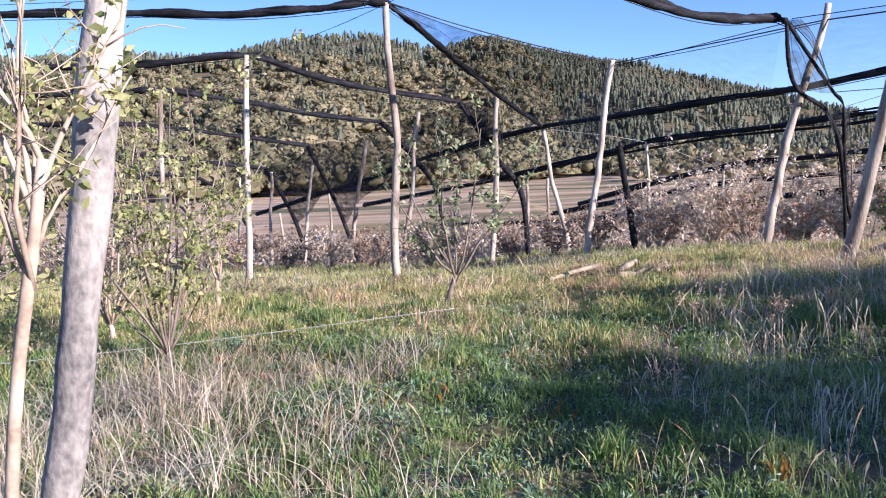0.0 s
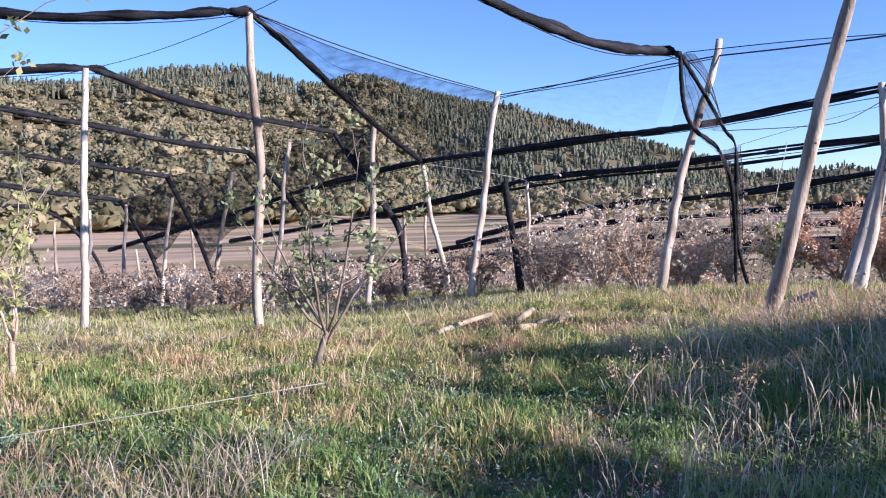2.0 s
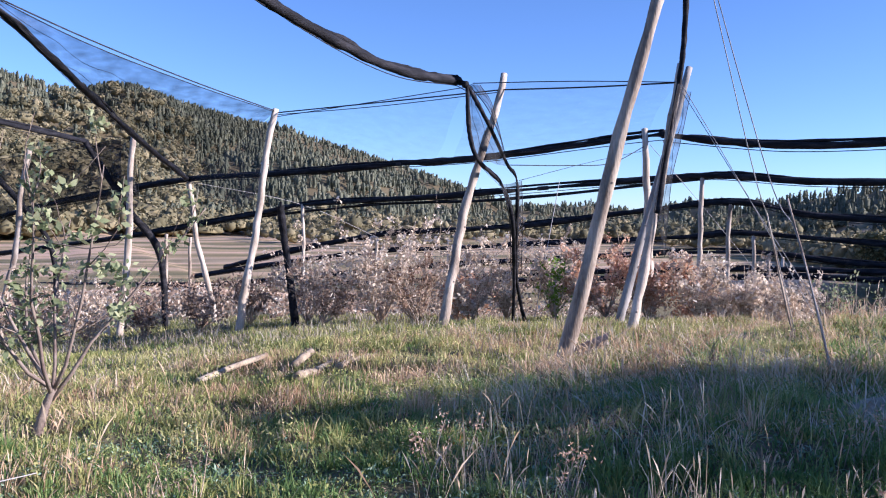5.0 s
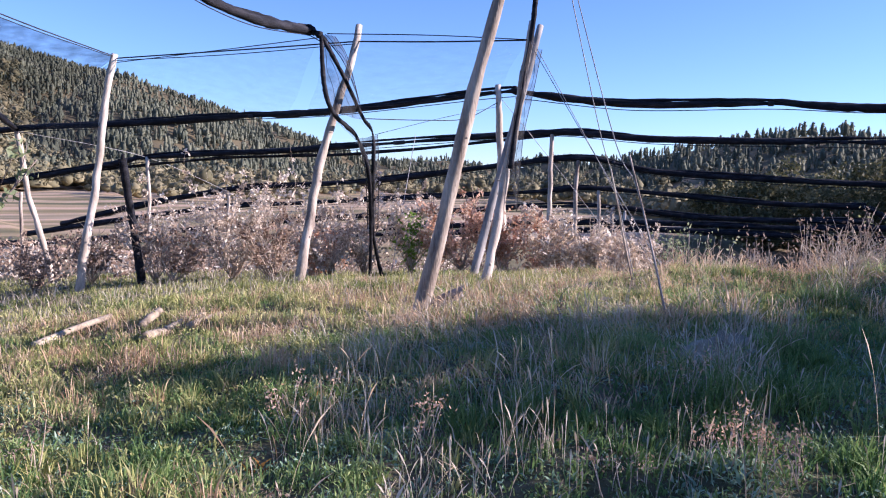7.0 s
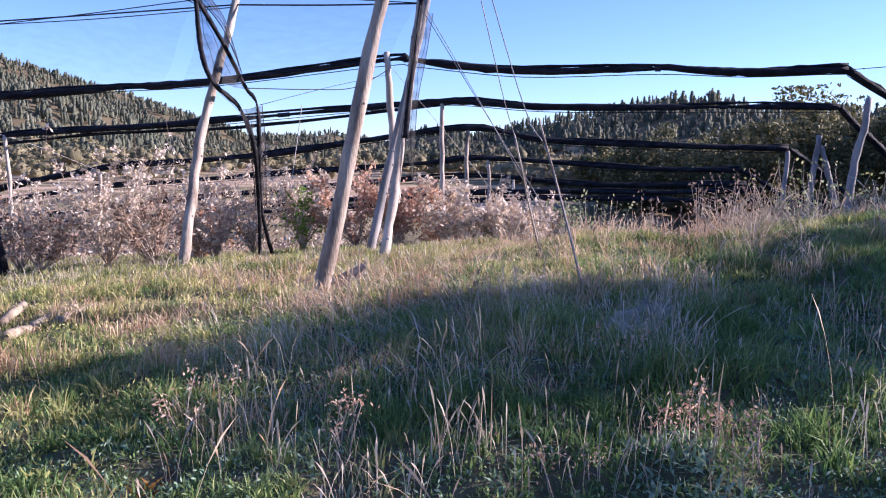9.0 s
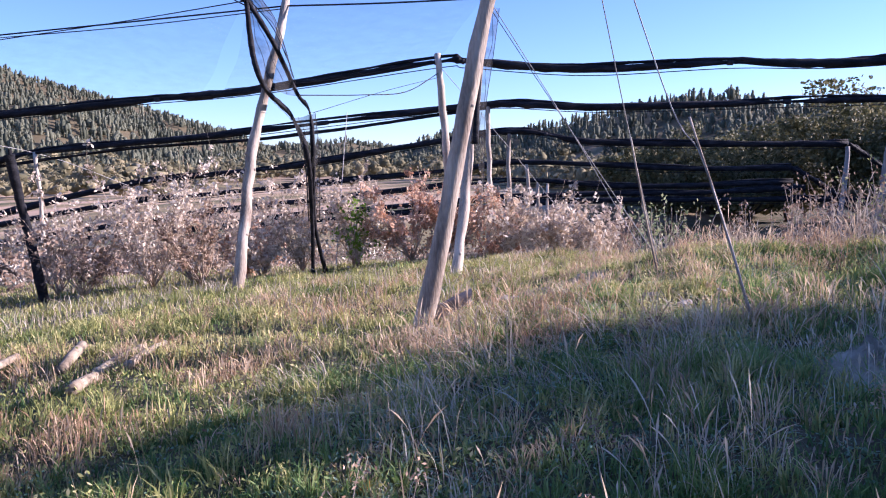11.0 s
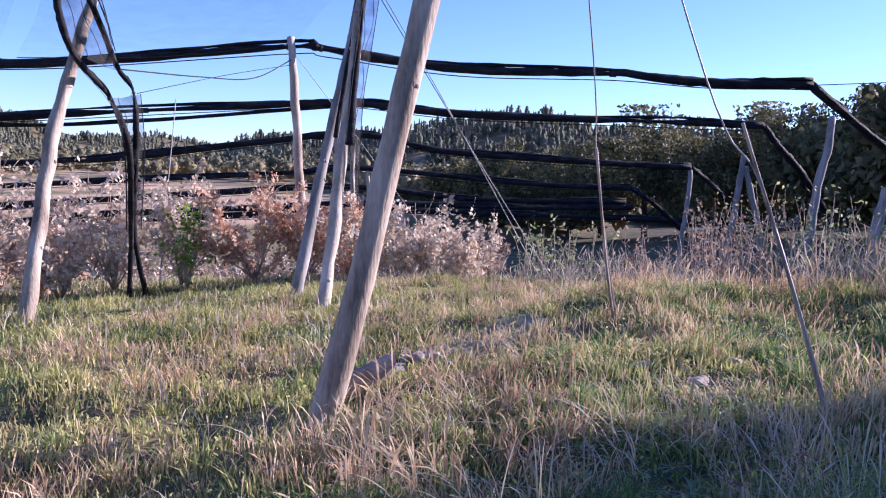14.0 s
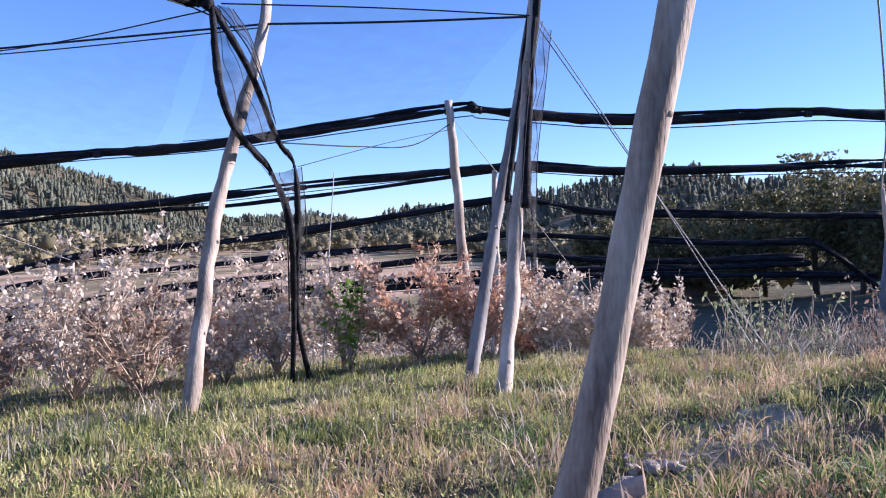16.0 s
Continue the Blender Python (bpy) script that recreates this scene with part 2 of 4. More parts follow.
RIDGE_EL = [6.0, 6.6, 6.7, 6.7, 7.3, 7.75, 7.95, 7.95, 8.05, 7.5, 7.1, 7.1, 7.5, 7.7, 7.4, 6.6, 5.7, 4.75, 3.8, 2.5, 1.5, 0.5, 0.75, 0.85, 0.6, 0.2, 0.6, 0.95, 1.3, 2.1, 2.6, 2.85, 2.7, 2.1, 2.0, 2.0, 2.0]


def land(x, y):
    """The height of the ground."""
    x, y = np.asarray(x, float), np.asarray(y, float)
    z = 0.12 - 0.115 * (soft(y - 8.7) - soft(y - 46, 4))
    z = z + 0.34 * smooth(0.5, 5, x) * (1 - 0.5 * np.exp(-(((y - 9.6) / 1.6) ** 2)))
    z = z + 0.5 * smooth(6.5, 10, x) * (1 - smooth(5.5, 8.5, y)) * (1 - smooth(14, 26, x))
    z = z - 0.10 * (soft(x - 12.5) - soft(x - 40, 4)) * (1 - smooth(40, 60, y))
    z = z + 0.32 * np.exp(-((x - 8.6) ** 2 / 3.2 + (y - 8.9) ** 2 / 1.6)) + 0.10 * np.exp(-((x - 6.2) ** 2 / 1.5 + (y - 8.2) ** 2 / 0.8))
    z = z - 0.45 * smooth(11.2, 13.5, x) * smooth(11.5, 14, y) * (1 - smooth(26, 40, x))
    r = np.hypot(x, y - 4)
    near = np.clip(1 - r / 60, 0, 1)
    z = z + near * (0.065 * wavy(x, y, 1.1) + 0.06 * wavy(x, y, 0.42, 2) + 0.03 * wavy(x, y, 0.2, 6))
    z = z + (1 - np.exp(-r / 60)) * 0.5 * wavy(x, y, 35, 1)
    az = np.degrees(np.arctan2(x, y - 4))
    foot, crest = np.interp(az, HILL_AZ, HILL_FOOT), np.interp(az, HILL_AZ, HILL_CREST)
    high = np.tan(np.radians(np.interp(az, RIDGE_AZ, RIDGE_EL))) * crest + 1.5 + 5
    s = np.clip((r - foot) / (crest - foot), 0, 1)
    hill = high * (0.35 * s + 0.65 * s * s * (3 - 2 * s))
    hill = hill * (1 - 0.35 * smooth(0, 1, (r - crest) / 500))
    hill = hill + s * (1 - s) * 4 * (8.0 * wavy(x, y, 70, 4) + 3.0 * wavy(x, y, 26, 5))
    return z + hill


angles = np.concatenate([np.linspace(-40, 100, 500), np.linspace(100, 320, 120)[1:-1]])
radii_all = np.concatenate([[0.0], np.linspace(0.4, 14, 80), np.geomspace(14.3, 60, 70), np.geomspace(62, 3000, 90)])
aa, rr = np.meshgrid(np.radians(angles), radii_all)
gx, gy = rr * np.sin(aa), 4 + rr * np.cos(aa)
gv = np.stack([gx, gy, land(gx, gy)], -1).reshape(-1, 3)
na, nr = len(angles), len(radii_all)
i0 = np.arange(nr - 1)[:, None] * na + np.arange(na)[None]
i1 = np.arange(nr - 1)[:, None] * na + (np.arange(na)[None] + 1) % na
gf = np.stack([i0, i1, i1 + na, i0 + na], -1).reshape(-1, 4)


def ground_material():
    """Meadow close by, ploughed and grassy strips in the valley, brown litter under the woods."""
    m = M_GROUND
    nt = m.node_tree
    bsdf = nt.nodes["Principled BSDF"]
    close = bsdf.inputs["Base Color"].links[0].from_socket
    geo = nt.nodes.new("ShaderNodeNewGeometry")
    sep = nt.nodes.new("ShaderNodeSeparateXYZ")
    nt.links.new(geo.outputs["Position"], sep.inputs[0])
    mp = nt.nodes.new("ShaderNodeMapping")
    mp.inputs["Scale"].default_value, mp.inputs["Rotation"].default_value = (0.008, 0.05, 0.02), (0, 0, radians(-20))
    nt.links.new(geo.outputs["Position"], mp.inputs[0])
    nz = nt.nodes.new("ShaderNodeTexNoise")
    nz.inputs["Scale"].default_value, nz.inputs["Detail"].default_value, nz.inputs["Roughness"].default_value = 1.0, 4, 0.6
    nt.links.new(mp.outputs[0], nz.inputs["Vector"])
    ramp = nt.nodes.new("ShaderNodeValToRGB")
    for i, (p, c) in enumerate([(0.38, (0.14, 0.13, 0.055)), (0.45, (0.42, 0.32, 0.20)), (0.5, (0.62, 0.43, 0.29)), (0.55, (0.34, 0.26, 0.13)), (0.62, (0.13, 0.13, 0.06))]):
        if i > 1:
            ramp.color_ramp.elements.new(p)
        ramp.color_ramp.elements[i].position, ramp.color_ramp.elements[i].color = p, (*c, 1)
    nt.links.new(nz.outputs["Fac"], ramp.inputs[0])
    far = nt.nodes.new("ShaderNodeMapRange")
    far.inputs["From Min"].default_value, far.inputs["From Max"].default_value = 42, 62
    nt.links.new(sep.outputs["Y"], far.inputs["Value"])
    mx = nt.nodes.new("ShaderNodeMixRGB")
    nt.links.new(far.outputs[0], mx.inputs[0])
    nt.links.new(close, mx.inputs[1])
    nt.links.new(ramp.outputs[0], mx.inputs[2])
    up = nt.nodes.new("ShaderNodeMapRange")
    up.inputs["From Min"].default_value, up.inputs["From Max"].default_value = -1.0, 6.0
    nt.links.new(sep.outputs["Z"], up.inputs["Value"])
    wood = nt.nodes.new("ShaderNodeMixRGB")
    nt.links.new(up.outputs[0], wood.inputs[0])
    nt.links.new(mx.outputs[0], wood.inputs[1])
    wood.inputs[2].default_value = (0.15, 0.12, 0.065, 1)
    nt.links.new(wood.outputs[0], bsdf.inputs["Base Color"])


ground_material()
tagged(new("ground", mesh_of("ground", gv, gf, M_GROUND)), "sloping orchard meadow running down to a valley with fields", "ground", kind="structure")


def at(x, y, lift=0.0):
    return Vector((x, y, float(land(x, y)) + lift))


# ---- far woods ----
def wood(name, label, mat, az0, az1, s0, s1, count, tall, wide, pine, per, seed):
    """Trees on the hillside between two bearings and two shares of the slope, each a loose heap of leaf clumps."""
    r = np.random.default_rng(seed)
    az = r.uniform(az0, az1, count)
    foot, crest = np.interp(az, HILL_AZ, HILL_FOOT), np.interp(az, HILL_AZ, HILL_CREST)
    s = s0 + (s1 - s0) * r.uniform(0, 1, count)
    d = foot + (crest - foot) * s
    x, y = d * np.sin(np.radians(az)), 4 + d * np.cos(np.radians(az))
    keep = wavy(x, y, 40, seed) + 0.5 * wavy(x, y, 14, seed + 1) > -0.62
    x, y, d = x[keep], y[keep], d[keep]
    n = len(x)
    h = tall * r.uniform(0.55, 1.25, n)
    w = wide * r.uniform(0.5, 1.4, n)
    z = land(x, y)
    if pine:
        sides, rise, girth = 4, np.array([0.1, 0.35, 0.62, 0.85]), np.array([0.8, 1.0, 0.9, 0.62])
        ang = np.arange(sides) / sides * 2 * np.pi
        rad = w[:, None, None] * 0.48 * girth[None, :, None] * (1 + 0.3 * r.standard_normal((n, 4, sides)))
        ring = np.stack([x[:, None, None] + rad * np.cos(ang), y[:, None, None] + rad * np.sin(ang), z[:, None, None] + h[:, None, None] * (rise[None, :, None] + 0.05 * r.standard_normal((n, 4, sides)))], -1).reshape(n, -1, 3)
        body = np.concatenate([ring, np.stack([x, y, z + h], 1)[:, None]], 1)
        tris = []
        for j in range(4):
            for k in range(sides):
                p, q = j * sides + k, j * sides + (k + 1) % sides
                tris += [[p, q, q + sides], [p, q + sides, p + sides]] if j < 3 else [[p, q, 4 * sides]]
        tris = np.array(tris)
    else:
        bm = bmesh.new()
        bmesh.ops.create_icosphere(bm, subdivisions=1, radius=1)
        ball = np.array([v.co[:] for v in bm.verts])
        tris = np.array([[v.index for v in f.verts] for f in bm.faces])
        bm.free()
        # every crown is two unequal lobes
        lobes = 2
        pick = np.repeat(np.arange(n), lobes)
        side = r.normal(0, 0.42, (n * lobes, 3)) * np.stack([w, w, h * 0.2], 1)[pick]
        big = r.uniform(0.6, 0.95, n * lobes)
        body = ball[None] * (1 + 0.22 * r.standard_normal((n * lobes, len(ball), 1)))
        body = body * (np.stack([w, w, h * 0.42], 1)[pick] * big[:, None] * 0.78)[:, None] + (np.stack([x, y, z + h * 0.5], 1)[pick] + side)[:, None]
    m = body.shape[1]
    faces = (tris[None] + np.arange(len(body))[:, None, None] * m).reshape(-1, 3)
    tagged(new(name, mesh_of(name, body.reshape(-1, 3), faces, mat, True)), label, 'woods', kind='stuff')
    if pine:
        t = r.uniform(0.08, 1.0, (n, per))
        turn = r.uniform(0, 2 * np.pi, (n, per))
        wide_at = w[:, None] * np.clip(1.06 - t**1.8, 0.12, 1) * r.uniform(0.65, 1.0, (n, per))
        c = np.stack([x[:, None] + wide_at * np.cos(turn), y[:, None] + wide_at * np.sin(turn), z[:, None] + h[:, None] * t], -1).reshape(-1, 3)
        face = np.stack([np.cos(turn), np.sin(turn), 0.5 + 0 * turn], -1).reshape(-1, 3)
        size = np.repeat(w * 0.26, per)
    else:
        face = r.standard_normal((len(pick), per, 3))
        face[:, :, 2] = np.abs(face[:, :, 2]) * 0.9 - 0.25
        face /= np.linalg.norm(face, axis=2)[:, :, None]
        reach = np.stack([w, w, h * 0.42], 1)[pick] * big[:, None]
        c = (face * reach[:, None] * r.uniform(0.85, 1.12, (len(pick), per, 1)) + (np.stack([x, y, z + h * 0.5], 1)[pick] + side)[:, None]).reshape(-1, 3)
        face = face.reshape(-1, 3)
        size = np.repeat(w[pick] * 0.18, per)
    face = face + 0.55 * r.standard_normal(face.shape)
    u = np.cross(face, r.standard_normal(face.shape))
    u *= (size * r.uniform(0.6, 1.3, len(size)) / (np.linalg.norm(u, axis=1) + 1e-9))[:, None]
    k = np.cross(face, u) / np.linalg.norm(face, axis=1)[:, None]
    v = np.stack([c - u, c + k * 0.7, c + u, c - k * 0.7], 1).reshape(-1, 3)
    return tagged(new(name, mesh_of(name, v, np.arange(len(v)).reshape(-1, 4), mat, False)), label, "woods", kind="stuff")


wood("oak_wood", "sunlit olive-brown oak wood on the lower hillside", M_OAK, -45, 9, -0.02, 0.62, 3200, 6.4, 3.7, False, 34, 11)
wood("oak_wood", "olive oak scrub along the foot of the hill", M_OAK, 6, 34, -0.03, 0.16, 900, 5.0, 2.5, False, 22, 12)
wood("oak_wood", "scattered oaks between the valley fields", M_OAK, 14, 46, -0.12, -0.03, 70, 4.0, 2.2, False, 26, 18)
wood("pine_wood", "dark green pine wood on the upper hillside", M_PINE, -45, 14, 0.52, 1.04, 4600, 5.6, 1.9, True, 15, 13)
wood("pine_wood", "scattered pines among the hillside oaks", M_PINE, -45, 9, 0.1, 0.55, 300, 6.5, 2.0, True, 16, 19)
wood("pine_wood", "dark green pine wood covering the long slope", M_PINE, 5, 34, 0.06, 1.04, 5200, 5.2, 1.9, True, 15, 14)
wood("pine_wood", "hazy pine wood on a far low hill", M_PINE, 30, 46, -0.05, 1.05, 1300, 5.0, 2.4, True, 14, 15)
wood("pine_wood", "shaded pine wood on the hill beyond the valley", M_PINE, 42, 92, -0.1, 1.04, 3000, 4.0, 1.4, True, 15, 16)
wood("oak_wood", "shaded oak wood at the foot of the dark hill", M_OAK, 36, 92, -0.25, 0.3, 900, 5, 2.3, False, 24, 17)


# ---- trees and shrubs ----
def limb_line(base, way, length, bend, r, steps=6):
    p, out = np.array(base, float), [np.array(base, float)]
    w = np.array(way, float)
    for _ in range(steps):
        w = w + r.standard_normal(3) * bend + np.array([0, 0, 0.06])
        w /= np.linalg.norm(w)
        p = p + w * length / steps
        out.append(p.copy())
    return np.array(out)


def fruit_tree(name, label, base, height, limbs, spread, trunk_r, bark, leaf, leaves, leaf_size, seed, fork=0.25, twigs=5, lean=(0, 0), group="", category="tree"):
    """A young orchard tree: a short trunk, upright limbs with twigs, leaves along the twigs."""
    r = np.random.default_rng(seed)
    root = tagged(new(name), label, category, group)
    root.location = base
    top = np.array([lean[0], lean[1], height * fork])
    trunk = np.array([[0, 0, -0.12], [top[0] * 0.3 + r.normal(0, 0.01), top[1] * 0.3, top[2] * 0.45], top])
    part("trunk", tube_mesh("trunk", spline(trunk, 4), np.linspace(trunk_r * 1.25, trunk_r, 9), bark, rough=0.06, seed=seed), root)
    spots = []
    for k in range(limbs):
        a = 2 * np.pi * (k + r.uniform(-0.3, 0.3)) / limbs
        out = spread * r.uniform(0.35, 1.0)
        way = np.array([np.cos(a) * out, np.sin(a) * out, 1.0])
        way /= np.linalg.norm(way)
        start = top * r.uniform(0.7, 1.0)
        length = height * (1 - fork) * r.uniform(0.65, 1.12)
        line = limb_line(start, way, length, 0.13, r, 7)
        pieces = [tube(line, np.linspace(trunk_r * 0.6, trunk_r * 0.14, 8), sides=5)]
        spots += [line[i] + (line[i + 1] - line[i]) * q for i in range(1 if fork < 0.1 else 2, 7) for q in r.uniform(0, 1, 2)]
        for _ in range(twigs):
            i = r.integers(2, 7)
            tw = limb_line(line[i], r.standard_normal(3) * 0.8 + way, length * r.uniform(0.2, 0.5), 0.2, r, 4)
            pieces.append(tube(tw, np.linspace(trunk_r * 0.2, trunk_r * 0.07, 5), sides=4))
            spots += [tw[j] + (tw[j + 1] - tw[j]) * q for j in range(4) for q in r.uniform(0, 1, 2)]
        part("limb", mesh_of("limb", *joined(pieces), bark), root)
    spots = np.array(spots)
    if leaves:
        hub = spots[r.integers(0, len(spots), max(1, leaves // 8))]
        c = hub[r.integers(0, len(hub), leaves)] + r.normal(0, leaf_size * 1.05, (leaves, 3))
        v, f = cards(c, leaf_size, r, 1.0)
        part("foliage", mesh_of("foliage", v, f, leaf, False), root)
    return root


def wild_tree(label, base, height, wide, leaf, seed, leaves=2600, leaf_size=0.22):
    """A spreading evergreen oak: tapered trunk, limbs, a crown of clumps with gaps."""
    r = np.random.default_rng(seed)
    root = tagged(new("oak_tree"), label, "tree", "oaks along the field edge")
    root.location = base
    trunk = limb_line((0, 0, -0.3), (r.normal(0, 0.1), r.normal(0, 0.1), 1), height * 0.55, 0.06, r, 6)
    part("trunk", tube_mesh("trunk", trunk, np.linspace(0.22, 0.12, 7) * height / 8, M_BARK_DARK, rough=0.08, seed=seed), root)
    clumps = []
    for _ in range(7):
        i = r.integers(2, 7)
        a = r.uniform(0, 2 * np.pi)
        line = limb_line(trunk[i], (np.cos(a), np.sin(a), r.uniform(0.3, 1.2)), wide * r.uniform(0.6, 1.0), 0.15, r, 5)
        part("limb", tube_mesh("limb", line, np.linspace(0.09, 0.03, 6) * height / 8, M_BARK_DARK, sides=5), root)
        clumps += [line[-1], line[3], line[4]]
    q = r.standard_normal((30, 3))
    q /= np.linalg.norm(q, axis=1)[:, None]
    clumps = np.vstack([np.array(clumps), q * [wide * 0.85, wide * 0.85, height * 0.33] + [0, 0, height * 0.62]])
    k = r.integers(0, len(clumps), leaves)
    c = clumps[k] + np.clip(r.standard_normal((leaves, 3)), -1.3, 1.3) * [wide * 0.16, wide * 0.16, height * 0.07]
    v, f = cards(c, leaf_size, r, 1.0)
    part("crown", mesh_of("crown", v, f, leaf, False), root)
    return root


r = np.random.default_rng(5)
for i, (az, d, h) in enumerate([(56, 86, 6), (59, 78, 7.5), (61.5, 92, 9), (64, 80, 8.5), (66.5, 88, 9), (69.5, 84, 11.5), (72, 78, 9), (74.5, 86, 9), (77, 76, 10), (79.5, 82, 10), (82, 74, 10), (84.5, 80, 11), (87.5, 72, 11), (91, 76, 11), (95, 70, 11)]):
    x, y = 2 + d * math.sin(radians(az)), 5 + d * math.cos(radians(az))
    wild_tree("broad evergreen oak with olive crown beyond the lower field", at(x, y), h * 1.12, 0.54 * h, M_OAK_NEAR, 100 + i, 7000, 0.22)
# unseen row added towards the sun; tops and leaf counts shape the meadow's shade
for i, (s, c, top, wide) in enumerate([(24, -10, 8.6, 2.5), (24.5, -7, 8.7, 2.5), (23.5, -4.2, 8.5, 2.5), (24.3, -1.5, 8.65, 2.5), (23.6, 1.2, 8.45, 2.5), (24.2, 3.8, 8.3, 2.4), (23.8, 5.2, 8.6, 2.3), (24.2, 6.4, 8.75, 2.1), (24.0, 7.75, 9.0, 1.7), (23.9, 9.8, 7.6, 1.8), (23.8, 11.8, 6.9, 2.1), (24.3, 14, 6.8, 2.2), (23.8, 16.8, 6.0, 2.4)]):
    ca, sa = math.sin(radians(SUN_AZ)), math.cos(radians(SUN_AZ))
    x, y = s * ca - c * sa, s * sa + c * ca
    foot = at(x, y)
    wild_tree("unseen evergreen oak with dense olive crown, added to shade the meadow", foot, (top - foot.z) * 1.02, wide, M_OAK_NEAR, 140 + i, 3000 if c < 2 else 4600 if c < 5 else 8500, 0.25)
# oaks added off to the right so that their shadows darken the valley field
for i, (x, y, h) in enumerate([(45, -4, 12), (49, 2, 12.5), (53, 7, 12), (57, 10, 9.5), (64, 14, 8.5), (52, -9, 13), (66, 8, 13)]):
    wild_tree("tall dark evergreen oak added to shade the valley field", at(x, y), h, 5.0, M_OAK_NEAR, 180 + i, 5000, 0.36)


# ---- the net structure: posts ----
def post(foot, head, radius, label, mat=M_POST, seed=0, crook=0.028, taper=0.34, group="net posts"):
    """A debarked pole: slightly crooked, tapering, with knots; sunk into the ground."""
    r = np.random.default_rng(seed + 500)
    a, b = np.array(foot, float), np.array(head, float)
    a = a - (b - a) / np.linalg.norm(b - a) * 0.35
    n = 22
    s = np.linspace(0, 1, n)[:, None]
    line = a + (b - a) * s
    k1, k2 = r.uniform(1.5, 3.5), r.uniform(0, 6)
    wave = np.stack([np.sin(s[:, 0] * k1 * 2 + k2), np.cos(s[:, 0] * k1 * 1.6 + k2 * 2), 0 * s[:, 0]], 1) * crook * np.sin(np.pi * s)
    kink = np.cumsum(r.standard_normal((n, 3)) * [1, 1, 0], 0)
    kink = kink - np.linspace(0, 1, n)[:, None] * kink[-1] - kink[0] * (1 - np.linspace(0, 1, n)[:, None])
    line = line + wave * 2 + kink * crook * 0.32
    rad = radius * (1.12 - taper * s[:, 0]) * (1 + 0.06 * r.standard_normal(n))
    pieces = [tube(line, rad, sides=12, rough=0.018, seed=seed)]
    for _ in range(7):
        i = r.integers(3, n - 2)
        ang = r.uniform(0, 2 * np.pi)
        way = np.array([np.cos(ang), np.sin(ang), 0.5])
        c = line[i] + way * rad[i] * 0.75
        pieces.append(tube([c, c + way * rad[i] * 0.28, c + way * rad[i] * 0.4], [rad[i] * 0.34, rad[i] * 0.26, rad[i] * 0.1], sides=7))
    return tagged(new("wooden_post", mesh_of("wooden_post", *joined(pieces), mat)), label, "post", group)


PALE = "pale debarked wooden pole holding up the hail nets"
LEANING = "thick pale debarked pole leaning outward in the grass"
GREY = "grey weathered wooden pole leaning against its neighbour"
THIN = "thin crooked pale pole among the fruit trees"
post((-0.61, 14.37, -0.56), (-0.63, 14.6, 4.40), 0.072, PALE, seed=1)
post((-3.99, 17.56, -0.92), (-3.81, 17.77, 4.0), 0.072, PALE, seed=2)
post((-7.17, 21.85, -1.35), (-7.1, 22.07, 3.72), 0.075, PALE, seed=3)
post((1.88, 24.61, -1.62), (2.2, 24.82, 3.6), 0.085, PALE, seed=4)
post((-0.88, 26.44, -1.9), (-0.22, 26.59, 3.19), 0.08, PALE, seed=5)
post((-3.17, 30.7, -2.4), (-2.26, 30.83, 2.44), 0.085, PALE, seed=6)
post((-5.59, 34.99, -2.9), (-4.96, 35.12, 1.55), 0.08, PALE, seed=7)
post((-7.43, 37.21, -3.1), (-7.2, 37.39, 1.3), 0.08, PALE, seed=8)
post((-12.06, 43.76, -3.7), (-11.9, 43.94, 0.45), 0.08, PALE, seed=9)
post((-13.48, 43.93, -3.7), (-13.02, 44.07, 0.6), 0.08, PALE, seed=10)
post((-9.38, 39.45, -3.3), (-9.21, 39.63, 1.1), 0.08, PALE, seed=11)
post((-5.27, 42.98, -3.64), (-5.35, 43.16, 0.06), 0.075, PALE, seed=12)
post((-7.68, 43.25, -3.7), (-8.05, 43.43, -0.98), 0.07, PALE, seed=13)
post((3.73, 18.9, -0.78), (4.41, 19.03, 3.78), 0.078, PALE, seed=14, crook=0.03)
post((4.54, 26.04, -1.58), (3.78, 26.31, 2.58), 0.082, PALE, seed=15)
post((8.05, 28.89, -2.0), (7.93, 29.1, 1.99), 0.065, THIN, seed=16)
post((11.61, 32.03, -2.5), (11.86, 32.16, 0.84), 0.07, THIN, seed=17)
post((4.31, 35.88, -2.65), (4.44, 36.02, 0.74), 0.08, THIN, seed=18)
post((5.4, 36.5, -2.65), (5.45, 36.6, 0.6), 0.07, THIN, seed=19)
post((6.18, 14.74, -0.30), (7.55, 15.20, 4.24), 0.078, PALE, seed=20, crook=0.05)
post((4.80, 9.23, 0.15), (5.52, 8.415, 4.87), 0.072, LEANING, seed=21, crook=0.012)
post((8.57, 13.1, -0.20), (10.28, 13.48, 4.37), 0.070, GREY, M_POST_GREY, seed=22, crook=0.01)
post((8.26, 12.34, -0.10), (9.58, 12.93, 4.27), 0.074, PALE, seed=23, crook=0.03)
post((11.72, 15.82, -0.66), (11.72, 16.32, 3.66), 0.085, PALE, seed=24)
post((15.66, 18.78, -1.02), (15.98, 18.98, 2.95), 0.075, THIN, seed=25, crook=0.04)
post((19.73, 21.7, -1.7), (20.03, 21.88, 2.38), 0.08, THIN, seed=26)
post((24.03, 24.51, -2.5), (24.15, 24.71, 1.28), 0.08, THIN, seed=27)
post((28.14, 27.41, -3.2), (28.21, 27.6, 0.55), 0.085, THIN, seed=28)
post((32.27, 30.23, -3.9), (32.36, 30.39, 0.18), 0.085, THIN, seed=29)
post((36.96, 32.37, -4.5), (37.02, 32.53, -0.42), 0.09, THIN, seed=30)
